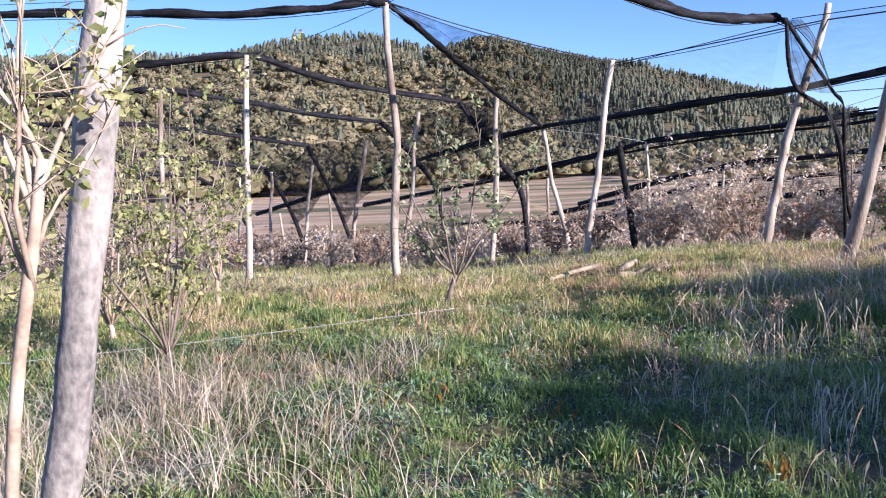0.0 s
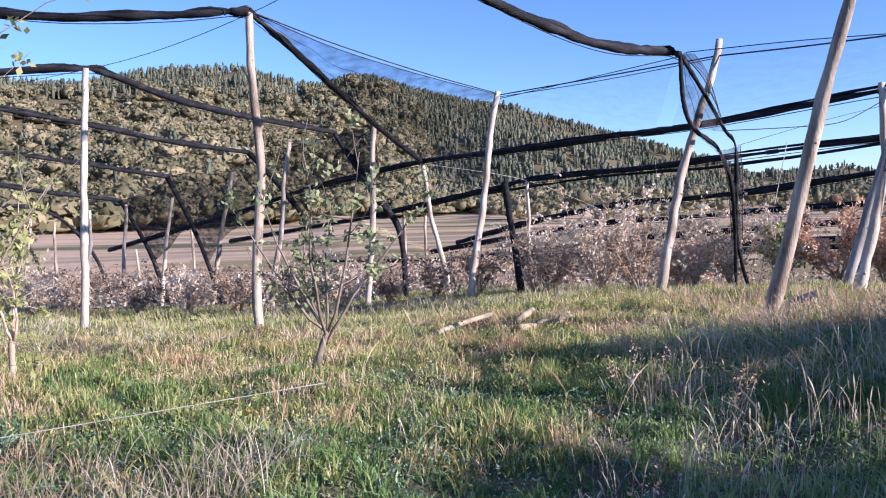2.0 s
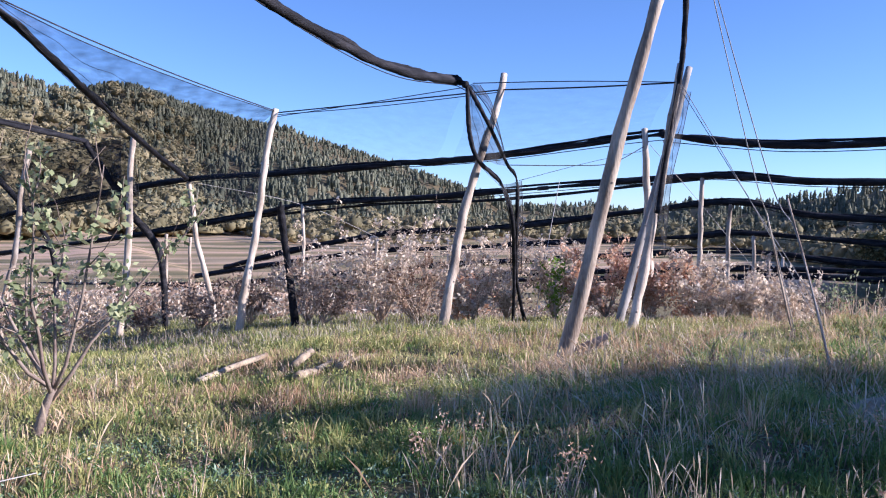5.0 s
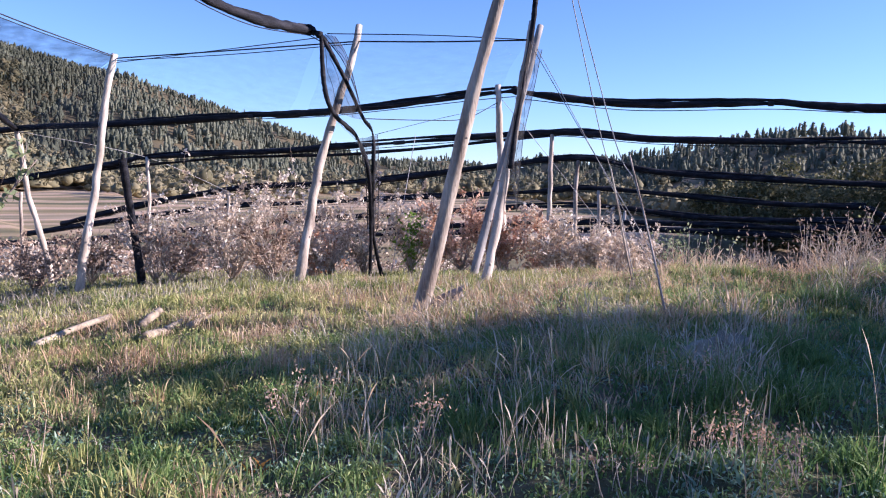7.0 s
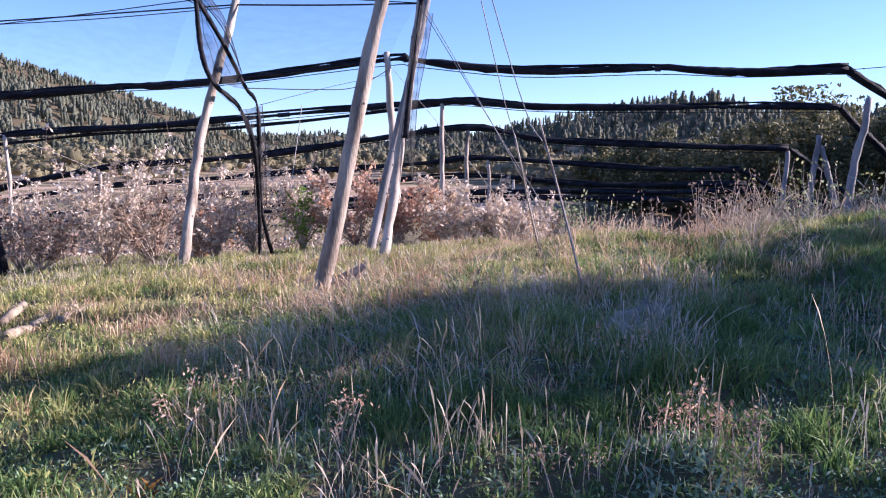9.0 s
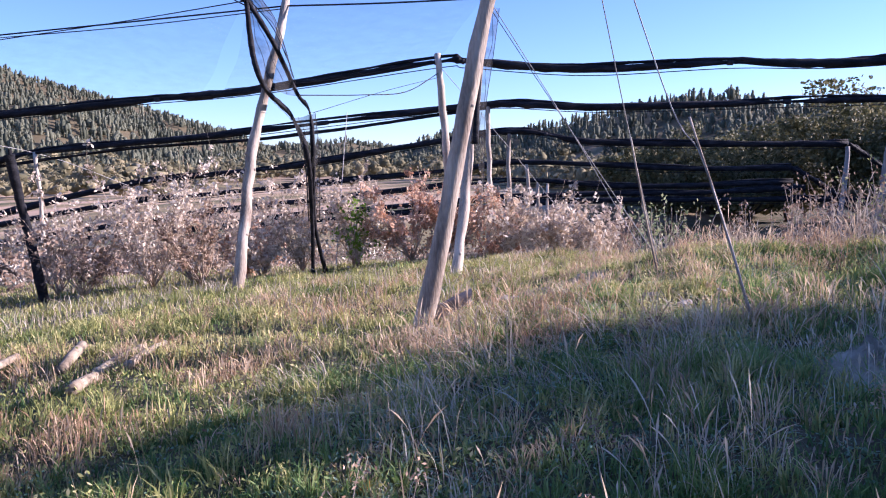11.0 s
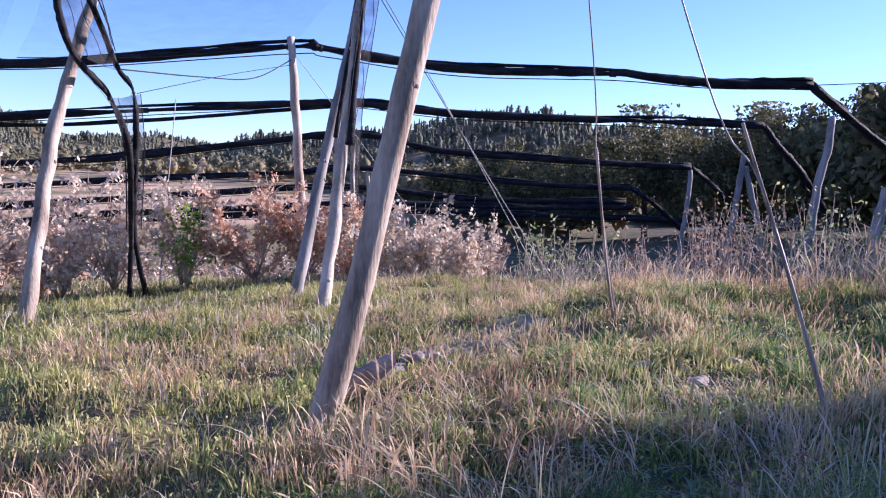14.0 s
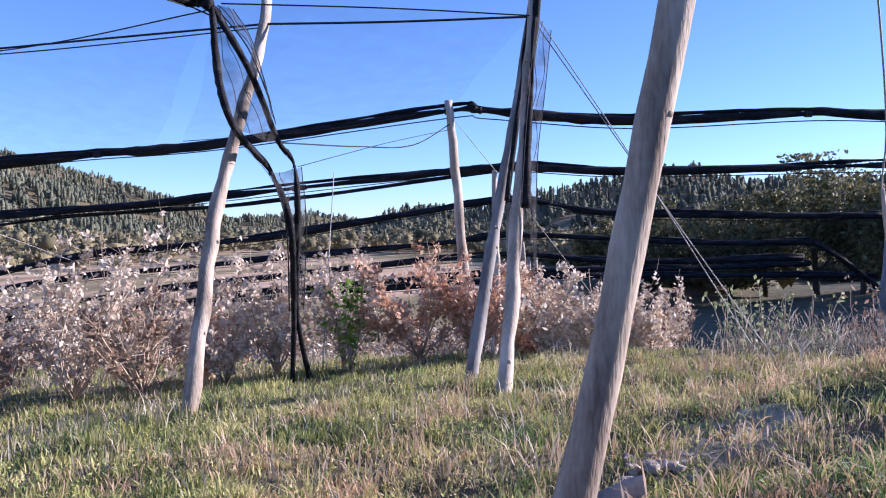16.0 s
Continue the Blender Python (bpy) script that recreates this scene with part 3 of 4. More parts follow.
post((26.08, 13.88, -1.48), (26.42, 13.85, 1.69), 0.085, THIN, M_POST_GREY, seed=31)
post((21.7, 11.45, -0.83), (22.1, 11.27, 2.08), 0.085, THIN, M_POST_GREY, seed=32)
post((22.3, 10.61, -0.87), (22.15, 11.21, 1.81), 0.085, THIN, M_POST_GREY, seed=33)
post((17.35, 8.94, -0.28), (17.76, 8.73, 2.7), 0.085, THIN, M_POST_GREY, seed=34)
post((18.26, 7.93, -0.2), (18.48, 7.82, 1.46), 0.11, THIN, M_POST_GREY, seed=35)
post((-1.43, 2.80, 0.1), (-0.99, 3.08, 2.9), 0.051, "thick pale pole with painted dark grey shadow blotches beside a young tree", M_POST_SHADOWED, seed=36, crook=0.012, taper=-0.42)


# ---- rolled-up nets ----
def furled(points, radius, label, seed, ties=(), loose=True, steps=10, group="rolled-up hail nets"):
    """A net gathered into a lumpy black roll, tied here and there, with a loose selvedge hanging by it."""
    r = np.random.default_rng(seed + 900)
    line = spline(points, steps)
    radius = radius * 0.86
    n = len(line)
    s = np.linspace(0, 1, n)
    lump = 1 + 0.10 * np.sin(s * n * 0.22 + seed) + 0.05 * r.standard_normal(n)
    for q in ties:
        lump *= 1 - 0.6 * np.exp(-(((s - q) / (2.2 / n)) ** 2))
    root = tagged(new("rolled_net"), label, "net", group)
    part("roll", tube_mesh("roll", line, radius * lump, M_NET, sides=9, squash=0.9, rough=0.07, seed=seed), root)
    off = np.stack([0.02 * np.sin(s * 21 + seed), 0.02 * np.cos(s * 17), radius * (0.75 + 0.35 * np.sin(s * 33 + seed))], 1)
    part("fold", tube_mesh("fold", line + off, radius * 0.38 * (1 + 0.2 * r.standard_normal(n)), M_NET, sides=6, rough=0.12, seed=seed + 1), root)
    if loose:
        off = np.stack([0 * s, 0 * s, -radius * (0.85 + 0.55 * np.abs(np.sin(s * 6 + seed)))], 1)
        part("selvedge", tube_mesh("selvedge", line + off, radius * 0.10, M_CORD, sides=4), root, "loose net edge hanging below the roll")
    for q in ties:
        i = min(n - 2, max(1, int(q * (n - 1))))
        part("tie", tube_mesh("tie", line[i - 1 : i + 2] * 0.25 + line[i] * 0.75, radius * 0.62, M_CORD, sides=8), root)
    return root


ROLL = "black hail net furled into a long sagging roll"
DOWN = "black hail net bundle hanging down from its post to the ground"
furled([(-9.5, 15.6, 4.62), (-7.25, 15.38, 4.54), (-5.13, 15.13, 4.45), (-3.44, 14.93, 4.34), (-1.91, 14.75, 4.36), (-1.06, 14.65, 4.40), (-0.63, 14.6, 4.40)], 0.085, ROLL, 1, (0.86,))
furled([(-0.63, 14.6, 4.40), (0.05, 16.1, 4.07), (0.87, 17.92, 3.62), (2.1, 21.4, 3.1), (3.78, 26.31, 2.55)], 0.078, "black furled net stretched down between two poles", 2, (0.06, 0.6))
furled([(-8.3, 17.99, 3.91), (-6.29, 17.85, 3.86), (-4.77, 17.78, 3.96), (-3.86, 17.78, 4.0), (-3.5, 18.44, 3.97), (-2.44, 20.83, 3.72), (-0.77, 23.15, 3.53), (1.07, 25.45, 3.39)], 0.085, ROLL, 3, (0.45,))
furled([(1.07, 25.45, 3.39), (2.14, 25.24, 1.65), (2.9, 25.1, 0.48), (3.07, 24.99, -1.6)], 0.11, DOWN, 4)
furled([(-10.62, 22.28, 3.71), (-8.01, 21.97, 3.68), (-7.1, 22.07, 3.73), (-5.53, 24.7, 3.56), (-3.8, 28.02, 3.3), (-1.7, 30.79, 3.1)], 0.09, ROLL, 5, (0.4,))
furled([(-1.7, 30.79, 3.1), (-0.56, 30.6, 1.79), (0.36, 30.42, 0.26), (0.47, 30.3, -2.3)], 0.11, DOWN, 6)
furled([(-13.83, 28.17, 3.25), (-10.44, 27.77, 3.2), (-8.24, 31.54, 2.93), (-5.15, 35.19, 2.39)], 0.095, ROLL, 7, (0.5,))
furled([(-5.15, 35.19, 2.39), (-4.11, 34.96, 0.12), (-3.08, 34.72, -2.8)], 0.12, DOWN, 8)
furled([(-16.76, 33.51, 2.47), (-12.66, 33.03, 2.39), (-9.77, 36.7, 1.82), (-7.87, 39.49, 1.47)], 0.10, ROLL, 9)
furled([(-7.87, 39.49, 1.47), (-6.69, 39.25, -0.75), (-5.88, 39.06, -3.2)], 0.13, DOWN, 10)
furled([(-20.26, 39.92, 1.67), (-15.76, 40.4, 1.44), (-12.44, 44.03, 1.02), (-10.77, 45.75, -1.03), (-9.68, 45.51, -3.7)], 0.11, ROLL, 11)
furled([(-21.4, 47.05, 0.54), (-17.85, 49.64, -0.03), (-16.02, 52.41, -0.92), (-14.76, 52.15, -3.9)], 0.12, ROLL, 12)
furled([(-9, 42, -0.9), (-3.21, 35.11, 0.69), (-0.4, 31.57, 1.57), (1.37, 29.35, 2.02), (3.78, 26.31, 2.55), (5.91, 23.64, 2.72), (7.84, 21.2, 2.93), (9.39, 19.26, 3.08), (11.72, 16.32, 3.50), (12.11, 15.83, 3.48), (13.52, 14.06, 3.26), (15.2, 11.93, 3.29), (16.31, 10.55, 3.21), (17.48, 9.08, 3.25)], 0.105, ROLL, 13, (0.17, 0.47, 0.62, 0.69, 0.85))
furled([(17.48, 9.08, 3.25), (18.5, 8.4, 2.6), (19.6, 7.7, 1.9), (20.4, 7.2, 0.8)], 0.09, DOWN, 14)
furled([(-3.52, 43.51, -0.71), (3.02, 35.28, 0.67), (6.74, 30.6, 1.62), (7.83, 29.23, 1.95), (9.74, 26.83, 2.17), (11.37, 24.78, 2.34), (14.98, 20.23, 2.83), (16.2, 18.7, 2.95), (17.8, 16.68, 2.80), (20.59, 13.18, 2.81), (22.3, 10.9, 2.8)], 0.115, ROLL, 15, (0.3, 0.55, 0.9))
furled([(6.74, 30.75, 1.50), (9.74, 27.0, 2.02), (12.5, 23.4, 2.25), (16.1, 18.85, 2.88)], 0.05, "slack second strand of furled black net", 16, loose=False)
furled([(22.3, 10.9, 2.8), (22.8, 10.6, 2.3), (23.6, 10.2, 1.7), (25.2, 9.6, 0.4)], 0.10, DOWN, 17)
furled([(7.13, 38.11, -0.73), (9.85, 34.69, 0.3), (11.83, 32.2, 0.9), (13.82, 29.69, 1.2), (15.66, 27.39, 1.44), (18.27, 24.09, 2.06), (20.2, 21.7, 2.39), (21.67, 19.83, 2.0), (24.22, 16.62, 1.84), (26.42, 13.85, 1.78)], 0.125, ROLL, 18, (0.4, 0.72))
furled([(26.42, 13.85, 1.78), (27.5, 13.4, 1.2), (28.9, 12.8, 0.2)], 0.10, DOWN, 28)
furled([(7.11, 46.15, -1.74), (12.81, 38.98, -0.21), (16.5, 34.3, 0.36), (22.02, 27.39, 1.05), (24.1, 24.8, 1.36), (27.65, 20.3, 1.02), (30.15, 17.16, 0.98)], 0.13, ROLL, 19, (0.5,))
furled([(30.15, 17.16, 0.98), (31.3, 16.6, 0.4), (33, 15.8, -0.8)], 0.12, DOWN, 29)
furled([(6.57, 54.83, -3.13), (14.73, 44.57, -1.56), (18.74, 39.52, -0.74), (27.04, 29.08, 0.47), (30.65, 24.54, 0.18), (34.94, 19.13, 0.26)], 0.15, ROLL, 20, (0.6,))
furled([(-1.22, 72.64, -4.3), (16.66, 50.15, -2.5), (25.18, 39.43, -1.18), (32.3, 30.4, -0.42), (36.67, 24.97, -0.38), (40.05, 20.72, -0.2)], 0.17, ROLL, 21)
furled([(10, 66.0, -3.9), (28.12, 43.73, -1.93), (36.2, 33.6, -1.06), (41.18, 27.31, -1.02), (47, 20, -1.1)], 0.18, ROLL, 22)
furled([(0.95, 10.5, 4.62), (1.94, 11.48, 4.24), (2.47, 12.02, 4.11), (3.84, 13.06, 3.90), (5.03, 13.93, 3.84), (6.27, 14.8, 3.95), (6.52, 14.64, 3.86)], 0.09, ROLL, 23, (0.12, 0.93))
furled([(6.52, 14.64, 3.86), (6.55, 14.6, 3.16), (6.7, 14.56, 2.65), (7.54, 15.18, 2.26), (7.76, 15.13, 1.67), (8.17, 15.67, 0.57), (8.50, 16.22, -0.6)], 0.046, DOWN, 24, (0.5,))
furled([(6.52, 14.64, 3.86), (6.9, 14.56, 3.24), (7.65, 15.19, 2.65), (7.85, 15.15, 2.35), (7.86, 15.12, 1.67), (8.22, 15.67, 0.56), (8.82, 16.2, -0.6)], 0.040, DOWN, 25, (0.5,))
furled([(9.30, 12.55, 5.7), (9.44, 12.72, 4.6), (9.43, 12.79, 3.9), (9.18, 12.68, 3.1), (8.99, 12.59, 2.4), (8.84, 12.5, 1.8)], 0.052, DOWN, 26, (0.55,), steps=6)
furled([(9.85, 13.15, 4.5), (9.82, 13.27, 3.6), (9.56, 13.2, 2.7), (9.32, 13.15, 1.9)], 0.035, DOWN, 30, (0.4,), steps=6)
furled([(4.58, 19.2, 1.8), (4.70, 19.22, 1.0), (4.84, 19.2, 0.1), (4.98, 19.2, -0.95)], 0.10, DOWN, 27)


# ---- hanging net sheets ----
def sheet(upper, lower, mat, label, folds=0.06, seed=0, n=40, k=14):
    """A net hung between two lines, billowing a little."""
    a, b = spline(upper, 12), spline(lower, 12)
    t = np.linspace(0, 1, n)
    pick = lambda q: np.stack([np.interp(t, np.linspace(0, 1, len(q)), q[:, i]) for i in range(3)], 1)  # noqa: E731
    a, b = pick(a), pick(b)
    s = np.linspace(0, 1, k)[:, None, None]
    v = a[None] * (1 - s) + b[None] * s
    wave = folds * np.sin(np.pi * s[:, :, 0]) * np.sin(t[None] * 17 + s[:, :, 0] * 5 + seed)
    v[:, :, 1] += wave
    v[:, :, 2] -= 0.5 * np.abs(wave)
    q = np.arange(k - 1)[:, None] * n + np.arange(n - 1)[None]
    f = np.stack([q, q + 1, q + n + 1, q + n], -1).reshape(-1, 4)
    root = tagged(new("hanging_net"), label, "net", "hanging nets")
    part("net_panel", mesh_of("net_panel", v.reshape(-1, 3), f, mat), root)
    part("hem", tube_mesh("hem", v[0], 0.008, M_CORD, sides=4), root, "black corded upper edge")
    part("hem", tube_mesh("hem", v[-1], 0.006, M_CORD, sides=4), root, "black corded lower edge")
    for j in (k // 3, 2 * k // 3) if mat is not M_SHEET_THIN else ():
        part("fold", tube_mesh("fold", v[j] + [0, 0, 0.01], 0.004, M_CORD, sides=4), root)
    return root


SHEER = "sheer black hail net spread slack between two poles"
THINNET = "thin dark hail net slung high between poles"
sheet([(-0.55, 14.7, 4.40), (0.79, 15.94, 4.10), (2.6, 17.4, 3.85), (4.4, 19.03, 3.72)], [(-0.55, 14.72, 4.36), (0.87, 17.92, 3.60), (2.1, 21.4, 3.08), (3.78, 26.31, 2.53)], M_SHEET, SHEER, 0.15, 1)
sheet([(4.4, 19.03, 3.68), (4.3, 19.0, 3.0), (4.1, 19.0, 2.4), (3.95, 18.95, 1.9)], [(3.78, 26.31, 2.53), (3.8, 25.0, 2.3), (3.85, 22.5, 1.9), (3.9, 19.5, 1.75)], M_SHEET, SHEER, 0.1, 2)
sheet([(1.07, 25.45, 3.39), (1.5, 25.2, 3.2), (1.9, 25.0, 3.3), (2.2, 24.85, 3.5)], [(2.14, 25.24, 1.65), (2.3, 25.2, 1.7), (2.35, 25.0, 2.0), (2.3, 24.9, 2.6)], M_SHEET_DENSE, SHEER, 0.1, 3)
sheet([(-1.7, 30.79, 3.1), (-1.2, 29, 3.0), (-0.5, 27, 3.0), (1.9, 24.9, 3.45)], [(0.1, 30.5, 0.9), (0.3, 29, 1.2), (0.9, 27.5, 1.7), (1.95, 25.3, 2.0)], M_SHEET_DENSE, SHEER, 0.12, 4)
sheet([(-5.15, 35.19, 2.39), (-4.0, 33.5, 2.5), (-2.8, 31.5, 2.4), (-1.7, 30.8, 2.9)], [(-3.6, 34.8, -1.0), (-2.8, 33.4, 0.1), (-1.7, 31.8, 0.7), (-0.7, 30.6, 1.6)], M_SHEET_DENSE, SHEER, 0.12, 5)
sheet([(-7.87, 39.49, 1.47), (-7.0, 38.0, 1.6), (-6.0, 36.5, 1.75), (-5.15, 35.19, 2.3)], [(-6.4, 39.2, -1.2), (-5.6, 38, -0.6), (-5.0, 36.6, 0.0), (-4.2, 35, 0.6)], M_SHEET_DENSE, SHEER, 0.12, 13)
sheet([(6.52, 14.64, 3.86), (6.55, 14.6, 3.16), (6.7, 14.56, 2.65)], [(6.6, 14.64, 3.86), (6.9, 14.56, 3.24), (7.65, 15.19, 2.6)], M_SHEET, SHEER, 0.03, 6)
sheet([(6.52, 14.64, 3.9), (6.9, 14.6, 3.5), (7.3, 14.8, 3.0)], [(6.8, 14.7, 3.9), (7.1, 14.8, 3.6), (7.5, 15.0, 2.8)], M_SHEET, SHEER, 0.03, 7)
sheet([(7.54, 15.18, 2.26), (7.7, 15.13, 1.67), (8.1, 15.67, 0.6)], [(7.95, 15.15, 2.35), (7.98, 15.12, 1.67), (8.32, 15.67, 0.6)], M_SHEET, SHEER, 0.04, 12)
sheet([(6.6, 14.6, 3.9), (8.1, 13.75, 3.96), (9.45, 12.86, 3.95)], [(8.6, 19.2, 3.05), (10.2, 17.6, 3.2), (11.7, 16.3, 3.55)], M_SHEET_THIN, THINNET, 0.1, 8)
sheet([(4.4, 19.03, 3.62), (5.91, 17.36, 3.86), (6.52, 14.7, 3.84)], [(5.6, 23.5, 2.75), (7.2, 21.4, 2.9), (8.4, 19.8, 3.0)], M_SHEET_THIN, THINNET, 0.1, 9)
sheet([(9.38, 12.75, 3.9), (9.13, 12.66, 3.1), (8.93, 12.58, 2.4), (8.76, 12.5, 1.8)], [(9.66, 12.75, 3.8), (9.42, 12.68, 3.0), (9.18, 12.6, 2.3), (9.02, 12.52, 1.1)], M_SHEET, "frayed black net tatters hanging on a pole", 0.04, 10)
sheet([(17.48, 9.08, 3.25), (18.8, 7.6, 3.4), (20.3, 6.2, 3.5)], [(18.0, 8.8, 3.0), (19.2, 8.0, 2.4), (20.3, 7.2, 1.8)], M_SHEET_THIN, THINNET, 0.1, 11)


# ---- wires and cords ----
def wire(points, label, radius=0.006, mat=M_WIRE, steps=8, group="wires"):
    return tagged(new("wire", tube_mesh("wire", spline(points, steps), radius, mat, sides=5)), label, "wire", group)


CORD = "dark cord strung between pole tops"
GUY = "taut steel guy wire running down to the grass"
wire([(-0.63, 14.6, 4.42), (0.79, 15.94, 4.17), (2.6, 17.4, 3.9), (4.4, 19.03, 3.74)], CORD, 0.012, M_CORD)
wire([(4.4, 19.03, 3.70), (5.9, 16.95, 3.80), (7.46, 15.13, 3.94)], CORD, 0.013, M_CORD)
wire([(4.4, 19.03, 3.66), (5.9, 16.95, 3.73), (7.45, 15.12, 3.90)], CORD, 0.008, M_CORD)
wire([(7.46, 15.13, 3.94), (8.48, 14.0, 3.93), (9.5, 12.87, 3.95)], CORD, 0.014, M_CORD)
wire([(7.68, 15.19, 2.62), (9.3, 15.7, 2.72), (10.6, 16.0, 2.85), (11.72, 16.25, 3.3)], CORD, 0.009, M_CORD)
wire([(7.9, 15.15, 2.35), (9.8, 15.7, 2.8), (11.72, 16.25, 3.2)], CORD, 0.005, M_CORD)
wire([(-5.5, 19.5, 3.95), (-2.8, 17.0, 4.08), (-0.63, 14.6, 4.38), (1.0, 12.6, 4.8)], CORD, 0.006, M_CORD)
wire([(-0.9, 14.2, 4.5), (-5.5, 14.9, 4.65), (-9, 15.3, 4.7)], CORD, 0.006, M_CORD)
wire([(5.50, 8.43, 4.75), (6.49, 8.49, 2.30), (6.95, 8.62, 1.62), (7.36, 8.55, 0.35)], GUY, 0.005)
wire([(5.49, 8.42, 4.7), (5.68, 7.55, 2.1), (5.72, 7.25, 1.55), (5.72, 6.85, 0.45)], GUY, 0.005)
wire([(9.5, 12.87, 4.0), (9.95, 11.75, 2.1), (10.37, 10.69, 0.2)], GUY, 0.006)
wire([(9.48, 12.86, 3.9), (9.98, 11.7, 2.0), (10.49, 10.6, 0.2)], GUY, 0.006)
wire([(11.72, 16.3, 3.45), (13.2, 16.0, 2.0), (14.9, 15.6, 0.2)], GUY, 0.006)
wire([(3.78, 26.3, 2.5), (7.93, 29.1, 1.97), (11.9, 32.1, 0.8)], GUY, 0.008)
wire([(9.0, 16.2, -0.3), (9.9, 17.2, 1.0), (11.0, 18.4, 2.6)], GUY, 0.008)
wire([(-4.5, 5.2, 0.30), (-2.2, 6.0, 0.29), (0.2, 7.1, 0.30)], "slack wire lying low over the grass", 0.003)


def stake(foot, head, seed):
    r = np.random.default_rng(seed)
    line = spline([foot, (np.array(foot) * 0.5 + np.array(head) * 0.5 + r.normal(0, 0.03, 3)), head], 5)
    return tagged(new("anchor_stake", tube_mesh("anchor_stake", line, np.linspace(0.013, 0.008, len(line)), M_POST, sides=7, rough=0.08, seed=seed)), "thin pale forked stake carrying a guy wire", "stake", "anchor stakes")


stake((7.38, 8.55, 0.2), (6.87, 8.6, 1.76), 1)
stake((5.73, 6.82, 0.3), (5.72, 7.36, 1.86), 2)


# ---- fruit trees ----
fruit_tree("apple_tree", "young apple tree with sparse grey-green leaves in the meadow", at(0.17, 9.1), 2.3, 7, 0.95, 0.028, M_BARK, M_LEAF, 1000, 0.034, 21, fork=0.17, lean=(0.12, 0), group="young apple trees")
fruit_tree("apple_tree", "young apple tree with yellow-green leaves in dry grass", at(-2.45, 9.2), 1.75, 6, 0.7, 0.025, M_TWIG, M_LEAF_YELLOW, 800, 0.026, 22, fork=0.25, group="young apple trees")
fruit_tree("apple_tree", "bushy young apple tree with yellow-green leaves", at(-2.0, 6.0), 2.3, 13, 0.85, 0.020, M_BARK, M_LEAF_YELLOW, 3000, 0.025, 23, fork=0.07, group="young apple trees")
fruit_tree("apple_tree", "young apple tree with pale twigs and pale leaves", at(-2.9, 7.2), 2.1, 12, 0.85, 0.024, M_TWIG, M_LEAF_YELLOW, 1800, 0.024, 24, fork=0.1, group="young apple trees")
fruit_tree("apple_tree", "young apple tree close beside a thick pole", at(-1.37, 2.45), 2.5, 8, 0.42, 0.019, M_TWIG, M_LEAF_YELLOW, 420, 0.022, 25, fork=0.6, lean=(0.19, 0.1), group="young apple trees")
fruit_tree("apple_tree", "young apple tree with yellowing leaves close by", at(-2.0, 3.5), 2.0, 7, 0.4, 0.024, M_BARK, M_LEAF_YELLOW, 1000, 0.026, 26, fork=0.3, group="young apple trees")
SHRUBS = [
    ("pink", 7.4, 18.6, 2.5), ("pink", 9.0, 17.3, 1.9), ("pink", 9.7, 16.6, 1.9), ("pink", 8.2, 17.4, 1.6), ("fresh", 9.4, 16.1, 1.35), ("rust", 10.4, 15.7, 1.8), ("rust", 11.0, 15.2, 1.5), ("pink", 11.6, 14.4, 1.5), ("pink", 12.2, 13.9, 1.4), ("pink", 12.9, 13.4, 1.2),
    ("pink", 6.2, 17.6, 2.3), ("brown", 5.2, 18.0, 1.4), ("brown", 6.9, 17.2, 1.6), ("pink", 5.6, 20.5, 1.9), ("brown", 4.4, 21.0, 1.5), ("brown", 3.2, 20.5, 1.3), ("brown", 2.2, 21.6, 1.4), ("pink", 1.0, 22.0, 1.5), ("brown", 0.0, 22.6, 1.4),
    ("brown", -1.6, 23.0, 1.4), ("pink", -3.0, 24.0, 1.4), ("brown", -4.5, 25.0, 1.4), ("rust", 8.6, 18.6, 1.3), ("pink", 7.4, 20.4, 1.5), ("brown", 9.5, 21.5, 1.5), ("rust", 12.5, 15.5, 1.3), ("pink", 13.3, 14.6, 1.2), ("brown", 14.5, 14.0, 1.2), ("brown", -6.2, 26, 1.5), ("pink", -8, 27.5, 1.5),
]
KIND = {"pink": (M_LEAF_PINK, "fruit tree with pale bleached leaves along bare twigs"), "rust": (M_LEAF_RUST, "small fruit tree with russet autumn leaves"), "brown": (M_LEAF_BROWN, "fruit tree with sparse dry brown leaves"), "fresh": (M_LEAF_FRESH, "small bright green leafy sapling")}
for i, (k, x, y, h) in enumerate(SHRUBS):
    fruit_tree("fruit_tree", KIND[k][1], at(x, y), h * 0.98, 6 if k == "fresh" else 12, 0.25 if k == "fresh" else 0.85, 0.024, M_TWIG, KIND[k][0], {"pink": 2300, "rust": 2600, "brown": 900, "fresh": 420}[k], 0.042, 60 + i, fork=0.03, twigs=6, group="autumn fruit trees")


